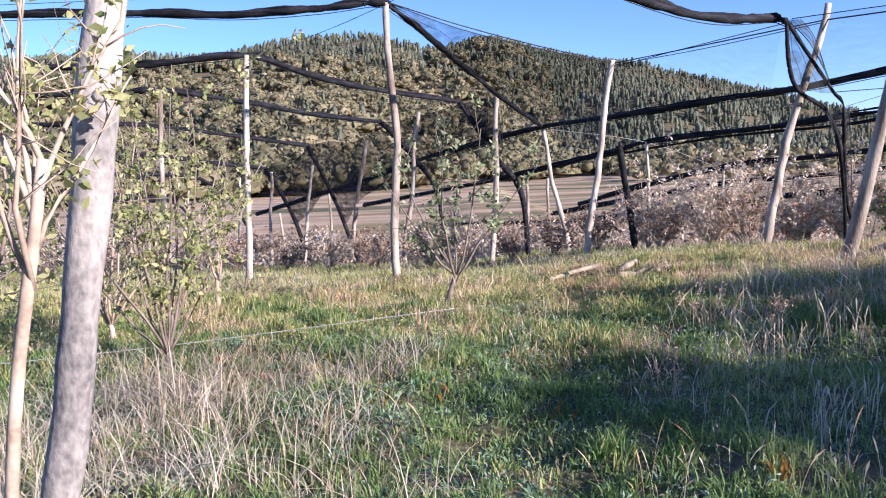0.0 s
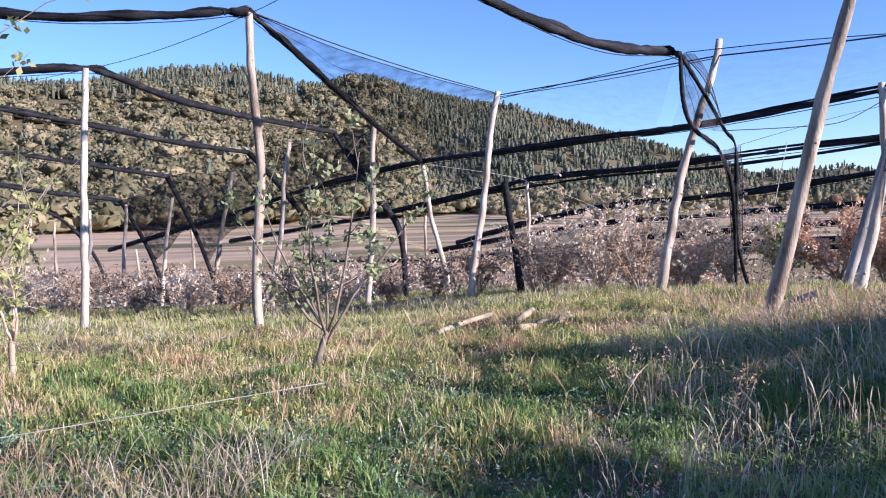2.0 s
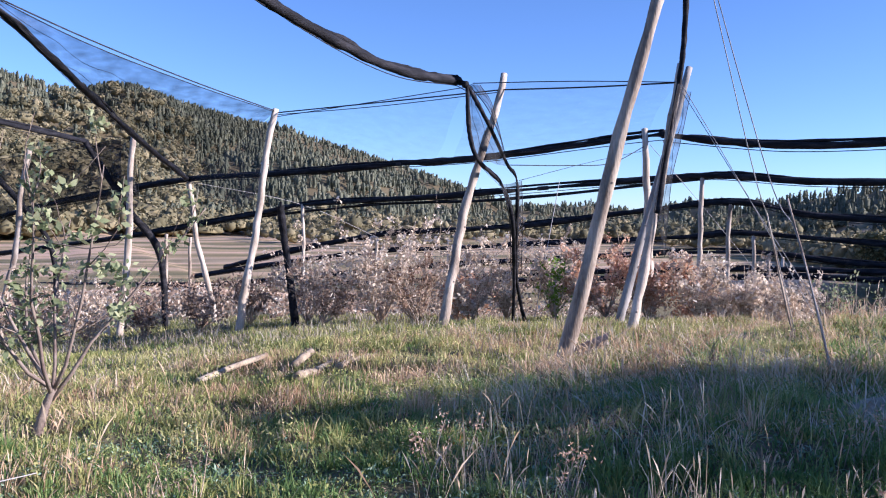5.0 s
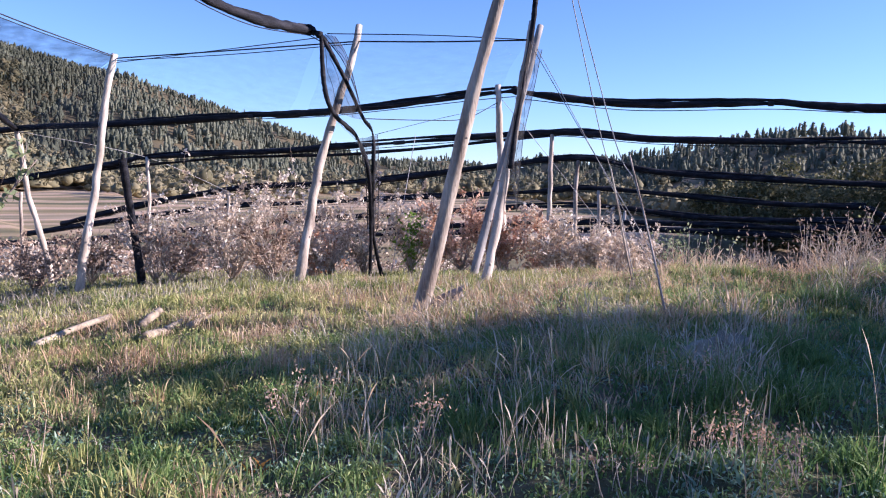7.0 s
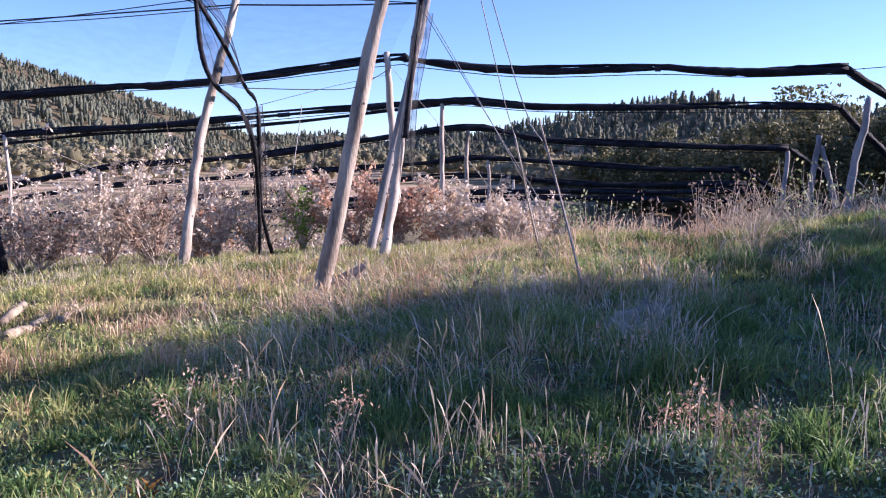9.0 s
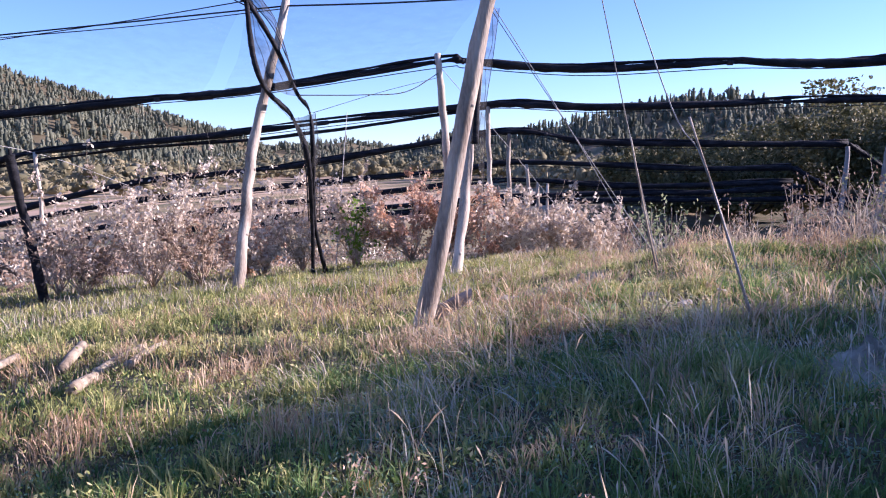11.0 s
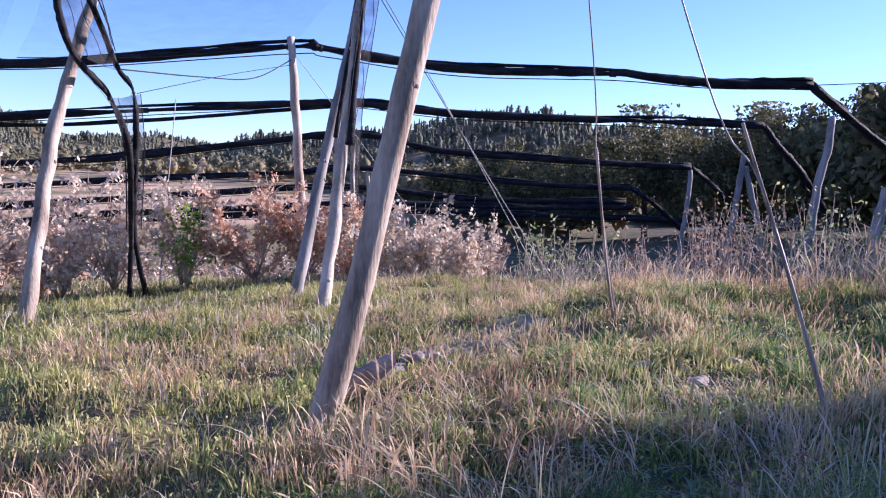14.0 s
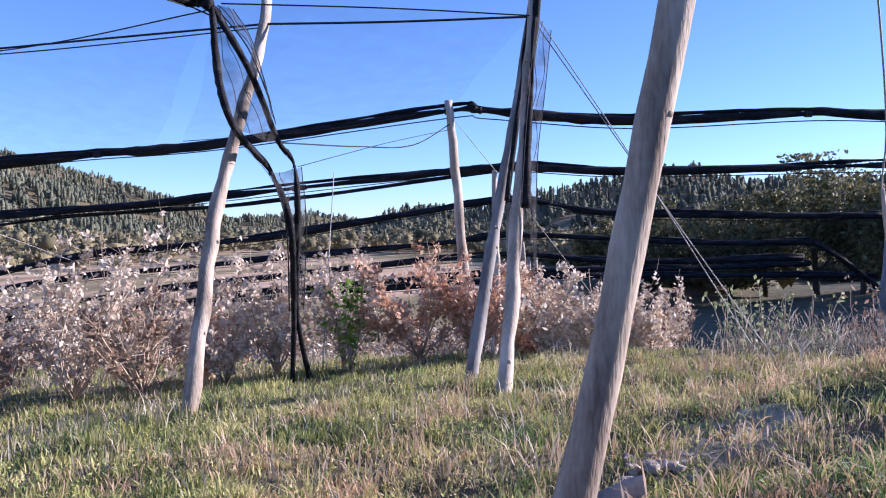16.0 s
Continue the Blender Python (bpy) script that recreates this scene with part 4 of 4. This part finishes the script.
def far_orchard():
    """The further orchard rows, too far off to tell the trees apart."""
    r = np.random.default_rng(31)
    n = 1500
    x, y = r.uniform(-26, 40, n), r.uniform(20, 52, n)
    keep = (y > 22 + 0.15 * np.abs(x)) & (np.sin((x * 0.69 + y * 0.72) * 1.6) > -0.1)
    x, y = x[keep], y[keep]
    h = r.uniform(0.8, 1.7, len(x))
    per = 70
    q = r.standard_normal((len(x), per, 3)) * 0.34
    q[:, :, 2] = r.uniform(0.1, 1, (len(x), per))
    c = np.stack([x[:, None] + q[:, :, 0], y[:, None] + q[:, :, 1], land(x, y)[:, None] + h[:, None] * q[:, :, 2]], -1)
    half = r.uniform(0, 1, len(x)) < 0.7
    for sel, mat, label in ((half, M_LEAF_BROWN, "distant orchard rows with dry brown leaves"), (~half, M_LEAF_PINK, "distant orchard rows with pale bleached leaves")):
        v, f = cards(c[sel].reshape(-1, 3), 0.07, r, 1.2)
        tagged(new("orchard_rows", mesh_of("orchard_rows", v, f, mat, False)), label, "orchard", kind="stuff")


far_orchard()


def brush(name, label, spots, mat, height, width, seed, twig=M_TWIG, blades=60, leaves=260):
    """A thicket of thin upright stems with small leaves."""
    r = np.random.default_rng(seed)
    root = tagged(new(name), label, "shrub", "wild shrubs")
    root.location = spots
    tips = []
    for _ in range(blades):
        a, d = r.uniform(0, 2 * np.pi), width * math.sqrt(r.uniform(0, 1))
        b = np.array([np.cos(a) * d, np.sin(a) * d, -0.1])
        line = limb_line(b, (np.cos(a) * 0.3 * d, np.sin(a) * 0.3 * d, 1), height * r.uniform(0.4, 1.0), 0.12, r, 4)
        part("stem", tube_mesh("stem", line, np.linspace(0.010, 0.003, 5), twig, sides=4), root)
        tips += list(line[1:])
    tips = np.array(tips)
    v, f = cards(tips[r.integers(0, len(tips), leaves)] + r.normal(0, 0.06, (leaves, 3)), 0.035, r)
    part("foliage", mesh_of("foliage", v, f, mat, False), root)
    return root


for i, (x, y, h, w, mat, lab) in enumerate([(12.5, 9.6, 1.3, 0.8, M_LEAF_BROWN, "tall thicket of bare pale stems"), (14, 9.2, 1.5, 0.9, M_LEAF_BROWN, "tall thicket of bare pale stems"), (15.5, 8.6, 1.7, 1.0, M_LEAF_YELLOW, "shrub with yellow autumn leaves"), (17, 9.6, 1.5, 1.0, M_LEAF_BROWN, "tall thicket of bare pale stems"), (13.2, 7.6, 1.2, 0.8, M_LEAF, "olive-green wild shrub on the bank"), (11.2, 5.4, 0.9, 0.8, M_LEAF_YELLOW, "olive-green wild shrub on the bank"), (12.2, 4.2, 1.1, 0.9, M_LEAF, "olive-green wild shrub on the bank"), (18.5, 8.0, 1.5, 0.9, M_LEAF_YELLOW, "shrub with yellow autumn leaves"), (12.0, 11.2, 0.9, 0.7, M_LEAF, "low green shrub behind the crest")]):
    brush("wild_shrub", lab, at(x, y), mat, h, w, 300 + i, blades=34, leaves=500)


# ---- logs and stones ----
def log(a, b, radius, seed):
    line = spline([a, (np.array(a) + np.array(b)) / 2 + [0, 0, 0.012], b], 5)
    rad = radius * (1 + 0.05 * np.random.default_rng(seed).standard_normal(len(line)))
    return tagged(new("cut_log", tube_mesh("cut_log", line, np.array(rad) * 0.8, M_LOG, sides=12, rough=0.03, seed=seed)), "short pale cut log lying in the grass", "log", "cut logs")


def on(x, y, up):
    return tuple(at(x, y, up))


log(on(1.62, 11.0, 0.06), on(2.55, 11.95, 0.06), 0.04, 1)
log(on(2.62, 11.05, 0.08), on(2.98, 11.6, 0.09), 0.055, 2)
log(on(2.78, 10.75, 0.06), on(3.25, 10.95, 0.06), 0.05, 3)
log(on(2.95, 10.55, 0.05), on(3.5, 11.1, 0.05), 0.045, 5)
log(on(2.38, 10.1, 0.06), on(2.72, 10.6, 0.06), 0.055, 4)


def stone(place, size, seed, label="rough pale stone in the grass", group="stones", mat=M_STONE, turn=None):
    bm = bmesh.new()
    bmesh.ops.create_icosphere(bm, subdivisions=2, radius=1)
    r = np.random.default_rng(seed)
    k = Vector(r.uniform(0, 50, 3))
    for v in bm.verts:
        v.co *= 1 + 0.6 * noise.noise(v.co * 1.6 + k)
        v.co.z = max(-0.55, min(0.6, v.co.z))
        v.co.x = max(-0.8, v.co.x)
        v.co = Vector((v.co.x * size[0], v.co.y * size[1], v.co.z * size[2]))
    me = bpy.data.meshes.new("stone")
    bm.to_mesh(me)
    bm.free()
    me.materials.append(mat)
    ob = tagged(new("stone", me), label, "stone", group)
    ob.matrix_basis = Matrix.Translation(place) @ pose(0, 0, 0, *(turn or (r.uniform(-15, 15), r.uniform(-25, 10), r.uniform(0, 360))))
    return ob


stone(at(5.18, 9.24, 0.16), (0.22, 0.10, 0.10), 1, "large pale stone leaning at the foot of a pole", turn=(0, -28, -57))
r = np.random.default_rng(3)
for i in range(26):
    x, y = 6.4 + r.normal(0, 0.2), 9.62 + r.normal(0, 0.14)
    s = r.uniform(0.025, 0.055)
    stone(at(x, y, s * 0.5), (s, s * 0.8, s * 0.7), 10 + i, "small grey stone in a loose heap", "stone heap")
for i in range(14):
    x, y = 6.7 + r.normal(0, 0.3), 7.65 + r.normal(0, 0.18)
    s = r.uniform(0.03, 0.07)
    stone(at(x, y, s * 0.4), (s, s * 0.8, s * 0.6), 40 + i, "small grey stone in a loose heap", "stone heap")


def mound(x, y, rx, ry, h, seed):
    """A low heap of bare earth, thrown up by a burrow."""
    n, k = 26, 9
    r = np.random.default_rng(seed)
    rad = np.linspace(0, 1, k)[:, None]
    ang = np.linspace(0, 2 * np.pi, n, endpoint=False)[None]
    px, py = x + rx * rad * np.cos(ang), y + ry * rad * np.sin(ang)
    pz = land(px, py) + h * (np.cos(rad * np.pi) * 0.5 + 0.5) * (1 + 0.3 * r.standard_normal((k, n)) * (rad > 0)) - 0.02 * (rad > 0.95) + 0.004
    v = np.stack([px, py, pz], -1).reshape(-1, 3)
    a = np.arange(k - 1)[:, None] * n + np.arange(n)[None]
    b = np.arange(k - 1)[:, None] * n + (np.arange(n)[None] + 1) % n
    f = np.stack([a, b, b + n, a + n], -1).reshape(-1, 4)
    return tagged(new("earth_mound", mesh_of("earth_mound", v, f, M_DIRT)), "low grey heap of bare crumbly earth", "mound")


mound(5.1, 5.9, 0.55, 0.32, 0.12, 1)
mound(7.1, 9.55, 0.7, 0.45, 0.06, 2)


# ---- grass ----
def sward(name, label, mat, x, y, height, width, lean, seed, head=0.0, segs=2, out=None, comb=None):
    """Curved tapering blades at the given places, joined; head: widening towards the tip into a seed head; segs: pieces along a blade; out: the way that each blade leans; comb: one way and how strictly they keep to it."""
    r = np.random.default_rng(seed)
    n = len(x)
    z = land(x, y)
    a = r.uniform(0, 2 * np.pi, n) if out is None else out
    if comb:
        a = comb[0] + comb[1] * r.standard_normal(n)
    h = height * r.uniform(0.45, 1.25, n) * np.clip(0.95 + 0.75 * wavy(x, y, 0.55, seed) + 0.55 * wavy(x, y, 0.16, seed + 2), 0.3, 2.0)
    w = width * r.uniform(0.6, 1.3, n)
    l = lean * r.uniform(0.1, 1.3, n) * h
    b = a + r.normal(0, 0.9, n)
    way = np.stack([np.cos(a), np.sin(a), 0 * a], 1)
    side = np.stack([-np.sin(b), np.cos(b), 0 * b], 1) * w[:, None]
    base = np.stack([x, y, z - 0.015], 1)
    up = np.array([0, 0, 1.0])
    ctrl = base + way * (l * 0.22)[:, None] + up * (h * 0.72)[:, None]
    tip = base + way * l[:, None] + up * (h * np.clip(1 - 0.25 * (l / h) ** 2, 0.35, 1))[:, None]
    rows = []
    for j in range(segs):
        t = j / segs
        p = base * (1 - t) ** 2 + ctrl * 2 * t * (1 - t) + tip * t * t
        k = (0.4 if t < 0.6 else 0.35 + (head - 0.35) * min(1, (t - 0.6) / 0.2)) if head else 1 - 0.55 * t
        rows += [p - side * k, p + side * k]
    rows.append(tip)
    v = np.stack(rows, 1).reshape(-1, 3)
    m = len(rows)
    k = np.arange(n)[:, None] * m
    tri = [k + [2 * j, 2 * j + 1, 2 * j + 3] for j in range(segs - 1)] + [k + [2 * j, 2 * j + 3, 2 * j + 2] for j in range(segs - 1)] + [k + [m - 3, m - 2, m - 1]]
    return tagged(new(name, mesh_of(name, v, np.concatenate(tri), mat, False)), label, "grass", kind="stuff")


def scatter(n, x0, x1, y0, y1, seed, mask=None):
    r = np.random.default_rng(seed)
    x, y = r.uniform(x0, x1, n), r.uniform(y0, y1, n)
    if mask is not None:
        k = r.uniform(0, 1, n) < mask(x, y)
        x, y = x[k], y[k]
    return x, y


def tufts(n, per, radius, x0, x1, y0, y1, seed, mask=None):
    x, y = scatter(n, x0, x1, y0, y1, seed, mask)
    r = np.random.default_rng(seed + 1)
    return (x[:, None] + r.normal(0, radius, (len(x), per))).ravel(), (y[:, None] + r.normal(0, radius, (len(x), per))).ravel()


def clumped(n, per, radius, x0, x1, y0, y1, seed, mask=None):
    """Places in tufts and, for each, the way outward from its tuft's middle."""
    x, y = scatter(n, x0, x1, y0, y1, seed, mask)
    r = np.random.default_rng(seed + 1)
    big = radius * r.uniform(0.5, 1.5, (len(x), 1))
    dx, dy = r.standard_normal((2, len(x), per)) * big
    return (x[:, None] + dx).ravel(), (y[:, None] + dy).ravel(), np.arctan2(dy, dx).ravel() + r.normal(0, 0.5, dx.size)


def tuft_sward(name, label, mat, spots, height, width, lean, seed, **kw):
    x, y, out = spots
    return sward(name, label, mat, x, y, height, width, lean, seed, out=out, **kw)


def patch(s, k, lo=-0.2, hi=0.5):
    return lambda x, y: smooth(lo, hi, wavy(x, y, s, k))


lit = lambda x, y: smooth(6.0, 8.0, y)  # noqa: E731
TRACK = np.array([(0, -1), (0, 1.2), (0.05, 2.5), (0.3, 2.9), (0.5, 3.8), (1.06, 5.6), (1.65, 6.5), (2.25, 7.5)])


def off_track(x, y):
    """1 away from the trodden line, 0 on it."""
    best = np.full(np.shape(x), 9.0)
    for a, b in zip(TRACK[:-1], TRACK[1:]):
        d = b - a
        q = np.clip(((x - a[0]) * d[0] + (y - a[1]) * d[1]) / (d @ d), 0, 1)
        best = np.minimum(best, np.hypot(x - a[0] - q * d[0], y - a[1] - q * d[1]))
    return smooth(0.25, 0.6, best)


def patch_off(s, k, lo=-0.2, hi=0.5):
    m = patch(s, k, lo, hi)
    return lambda x, y: m(x, y) * off_track(x, y)


def herbs(name, label, mat, x, y, high, size, seed):
    """Small broad leaves of low herbs, turned at random close to the ground."""
    r = np.random.default_rng(seed)
    up = np.clip(0.6 + 0.8 * wavy(x, y, 0.4, seed) + 0.5 * wavy(x, y, 0.13, seed + 1), 0.08, 1.6)
    z = land(x, y) + high * up * r.uniform(0, 1, len(x)) ** 0.7
    v, f = cards(np.stack([x, y, z], 1), size, r, 1.3)
    return tagged(new(name, mesh_of(name, v, f, mat, False)), label, "herbs", kind="stuff")


herbs("low_herbs", "blue-green low herbs close by", M_WEED, *scatter(70000, -4, 9, 1.6, 8.5, 41, patch(1.3, 13, -0.9, 0.3)), 0.09, 0.009, 41)
herbs("low_herbs", "green low herbs close by", M_GRASS, *scatter(60000, -4, 10, 1.6, 9.5, 42, patch(1.0, 14, -0.9, 0.4)), 0.09, 0.009, 42)
herbs("low_herbs", "olive and golden herbs in the sunny meadow", M_OLIVE, *scatter(75000, -6, 11, 6.5, 14, 43, patch(0.8, 15, -0.8, 0.3)), 0.13, 0.012, 43)
herbs("dead_leaves", "small dead brown leaves on the ground", M_LEAF_BROWN, *scatter(26000, -4, 10, 2, 12, 44, patch(0.9, 16, -0.3, 0.4)), 0.06, 0.012, 44)


def kinds(x, y, seed):
    """A field that decides which grass grows where: low values green, high values dry."""
    r = np.random.default_rng(seed)
    return wavy(x, y, 0.85, 21) + 0.6 * wavy(x, y, 0.27, 22) + 0.22 * r.standard_normal(len(x))


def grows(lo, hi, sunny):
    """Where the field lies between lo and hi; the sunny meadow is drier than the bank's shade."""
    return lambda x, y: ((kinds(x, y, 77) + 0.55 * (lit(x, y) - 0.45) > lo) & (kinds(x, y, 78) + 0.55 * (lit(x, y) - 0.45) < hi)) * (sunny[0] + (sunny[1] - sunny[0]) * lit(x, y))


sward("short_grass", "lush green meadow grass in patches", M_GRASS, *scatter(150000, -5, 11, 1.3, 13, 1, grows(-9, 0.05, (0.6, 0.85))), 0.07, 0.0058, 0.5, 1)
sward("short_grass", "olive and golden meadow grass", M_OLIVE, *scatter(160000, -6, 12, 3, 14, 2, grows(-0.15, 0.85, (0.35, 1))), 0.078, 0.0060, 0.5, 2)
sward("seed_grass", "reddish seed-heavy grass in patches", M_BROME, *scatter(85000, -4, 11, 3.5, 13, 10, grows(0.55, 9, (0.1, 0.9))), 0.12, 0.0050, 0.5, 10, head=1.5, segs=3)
sward("seed_grass", "reddish seed-heavy grass on the bank", M_BROME, *scatter(7000, 3.6, 10, 6.4, 9.8, 11, patch_off(1.3, 4, -0.1, 0.4)), 0.20, 0.0046, 0.7, 11, head=1.5, segs=4)
tuft_sward("turf_tufts", "short green turf growing in small tufts", M_GRASS, clumped(7000, 22, 0.032, -3.5, 9, 1.5, 8.6, 51), 0.085, 0.0050, 0.9, 51)
tuft_sward("turf_tufts", "olive turf growing in small tufts", M_OLIVE, clumped(4200, 22, 0.034, -5, 11, 5.5, 13, 52, patch(1.1, 31, -0.7, 0.3)), 0.105, 0.0052, 0.8, 52)
tuft_sward("turf_tufts", "reddish dry turf growing in small tufts", M_BROME, clumped(3300, 20, 0.034, -5, 11, 5.5, 13, 53, patch(0.8, 33, -0.2, 0.4)), 0.12, 0.0044, 0.6, 53, segs=3, head=1.5)
tuft_sward("weed_rosettes", "blue-green leafy weed rosettes", M_WEED, clumped(2600, 16, 0.03, -3.5, 8, 1.5, 8, 54, patch(1.2, 35, -0.5, 0.3)), 0.045, 0.0105, 1.5, 54, segs=3)
sward("short_grass", "meadow grass further down the slope", M_OLIVE, *scatter(46000, -16, 18, 12, 30, 3), 0.14, 0.011, 0.9, 3)
sward("short_grass", "olive grass in front of the fruit trees", M_OLIVE, *scatter(60000, -9, 15, 12.5, 18.5, 63, patch(1.4, 37, -1.2, 0.1)), 0.10, 0.0075, 0.6, 63)
sward("short_grass", "pale dry grass round the fruit trees", M_STRAW, *scatter(26000, -9, 15, 12.5, 19, 64, patch(1.1, 39, -0.4, 0.5)), 0.13, 0.0055, 0.8, 64)
sward("short_grass", "green grass in front of the fruit trees", M_GRASS, *scatter(24000, -8, 15, 12.5, 18, 65, patch(1.2, 41, -0.3, 0.4)), 0.09, 0.0075, 0.6, 65)
sward("dry_mat", "matted dead grass between the green", M_STRAW, *scatter(30000, -6, 11, 1.6, 14, 24, patch(0.9, 11, -0.5, 0.5)), 0.06, 0.0030, 2.2, 24)
sward("dry_mat", "pale dry grass further down the slope", M_STRAW, *scatter(36000, -14, 14, 10, 28, 4, patch(2.6, 3)), 0.20, 0.006, 0.9, 4)
sward("green_tufts", "lush green grass tufts", M_GRASS, *tufts(220, 40, 0.06, -5, 11, 1.5, 11, 5, patch(1.6, 1)), 0.14, 0.0038, 0.8, 5, segs=4)
sward("green_tufts", "dense bright green grass cushions on the bank", M_GRASS, *tufts(16, 420, 0.11, 3.2, 9, 4.5, 8.0, 25), 0.19, 0.0036, 0.9, 25, segs=4)
sward("tussock_stalks", "pale seed stalks arching out of the green tussocks", M_STRAW, *tufts(16, 44, 0.08, 3.2, 9, 4.5, 8.0, 25), 0.30, 0.0028, 0.6, 26, head=1.5, segs=6)
sward("weed_mat", "blue-green weed mat between the grasses", M_WEED, *tufts(1900, 28, 0.10, -4, 9, 1.5, 7.5, 6, patch(1.9, 5, -0.2, 0.3)), 0.05, 0.009, 1.6, 6)
sward("dry_straw", "tall pale dry straw clumps", M_STRAW, *tufts(45, 20, 0.07, -6, 10, 2.2, 9.5, 7, patch_off(1.5, 7, -0.1, 0.5)), 0.28, 0.0030, 0.45, 7, segs=5)
sward("dry_straw", "dense pale straw tussock catching the sun", M_STRAW, *tufts(60, 75, 0.16, -2.6, -0.15, 3.2, 6.2, 8, off_track), 0.26, 0.0032, 1.3, 8, segs=5)
sward("dry_straw", "pale fallen straw tossed over the bank", M_STRAW, *tufts(120, 13, 0.13, 3.1, 6.0, 6.4, 8.9, 9, off_track), 0.20, 0.0034, 1.6, 9, segs=5, comb=(2.3, 0.55))
sward("dry_straw", "thin pale straw stalks close to the path", M_STRAW, *tufts(210, 8, 0.07, 0.6, 7.5, 2.8, 6.6, 29, off_track), 0.22, 0.0036, 0.4, 29, head=1.4, segs=5)
sward("stiff_straw", "stiff pale broken straw standing in the shade", M_STRAW, *tufts(150, 9, 0.10, 1.4, 6.5, 3.4, 8.2, 61, patch_off(1.2, 9, -0.4, 0.3)), 0.24, 0.0036, 0.35, 61)
sward("fallen_straw", "straight pale straw fallen across the grass", M_STRAW, *tufts(90, 8, 0.12, 0.9, 6.2, 3.6, 8.6, 62, patch_off(1.0, 19, -0.3, 0.3)), 0.11, 0.0034, 2.6, 62, comb=(2.6, 0.7))
sward("tall_straw", "tall sunlit straw along the top of the bank", M_STRAW, *tufts(80, 24, 0.10, 8.0, 13.5, 3.0, 8.0, 12), 0.42, 0.0040, 0.7, 12, head=1.5, segs=5)
sward("tall_straw", "tall sunlit straw along the crest", M_STRAW, *tufts(50, 26, 0.13, 9.5, 17, 8.8, 12.5, 13), 0.36, 0.005, 0.8, 13, head=1.4, segs=5)
sward("flower_stalks", "single dry stalks with brown seed heads", M_BROME, *scatter(600, -4, 9, 2.6, 9, 14, off_track), 0.32, 0.0026, 0.5, 14, head=2.0, segs=5)
sward("dock_leaves", "orange-brown dying leaves low in the grass", M_FLOWER, *tufts(70, 12, 0.06, -0.5, 3, 3.2, 7.5, 15, patch(1.4, 2)), 0.09, 0.010, 1.2, 15)


# ---- withered weeds close to the path ----
def withered(x, y, height, stems, seed):
    """A dead flowering weed: a few stiff stalks with drooping brown leaf clusters at the top."""
    r = np.random.default_rng(seed)
    root = tagged(new("withered_weed"), "dead brown weed with drooping seed clusters", "weed", "withered weeds")
    root.location = at(x, y)
    for _ in range(stems):
        a = r.uniform(0, 2 * np.pi)
        line = limb_line((r.normal(0, 0.05), r.normal(0, 0.05), -0.04), (np.cos(a) * 0.35, np.sin(a) * 0.35, 1), height * r.uniform(0.6, 1.1), 0.08, r, 5)
        stalk = part("stalk", tube_mesh("stalk", line, np.linspace(0.004, 0.002, 6), M_TWIG, sides=4), root)
        n = 26
        c = line[-1] + r.standard_normal((n, 3)) * [0.025, 0.025, 0.03]
        v, f = cards(c, 0.009, r, 1.2)
        part("seed_head", mesh_of("seed_head", v, f, M_LEAF_RUST if seed % 2 else M_LEAF_BROWN, False), stalk, kind="stuff")
    return root


for i, (x, y, h, n) in enumerate([(1.5, 5.35, 0.30, 7), (1.75, 5.2, 0.26, 5), (2.9, 4.9, 0.30, 4), (3.3, 4.6, 0.26, 8), (3.45, 4.45, 0.24, 8), (2.2, 6.6, 0.32, 6), (3.2, 6.2, 0.30, 6), (2.6, 5.9, 0.26, 5), (0.9, 6.9, 0.30, 6), (1.4, 4.4, 0.30, 4), (4.4, 6.9, 0.34, 6), (3.9, 5.3, 0.30, 4)]):
    withered(x, y, h, n, 400 + i)
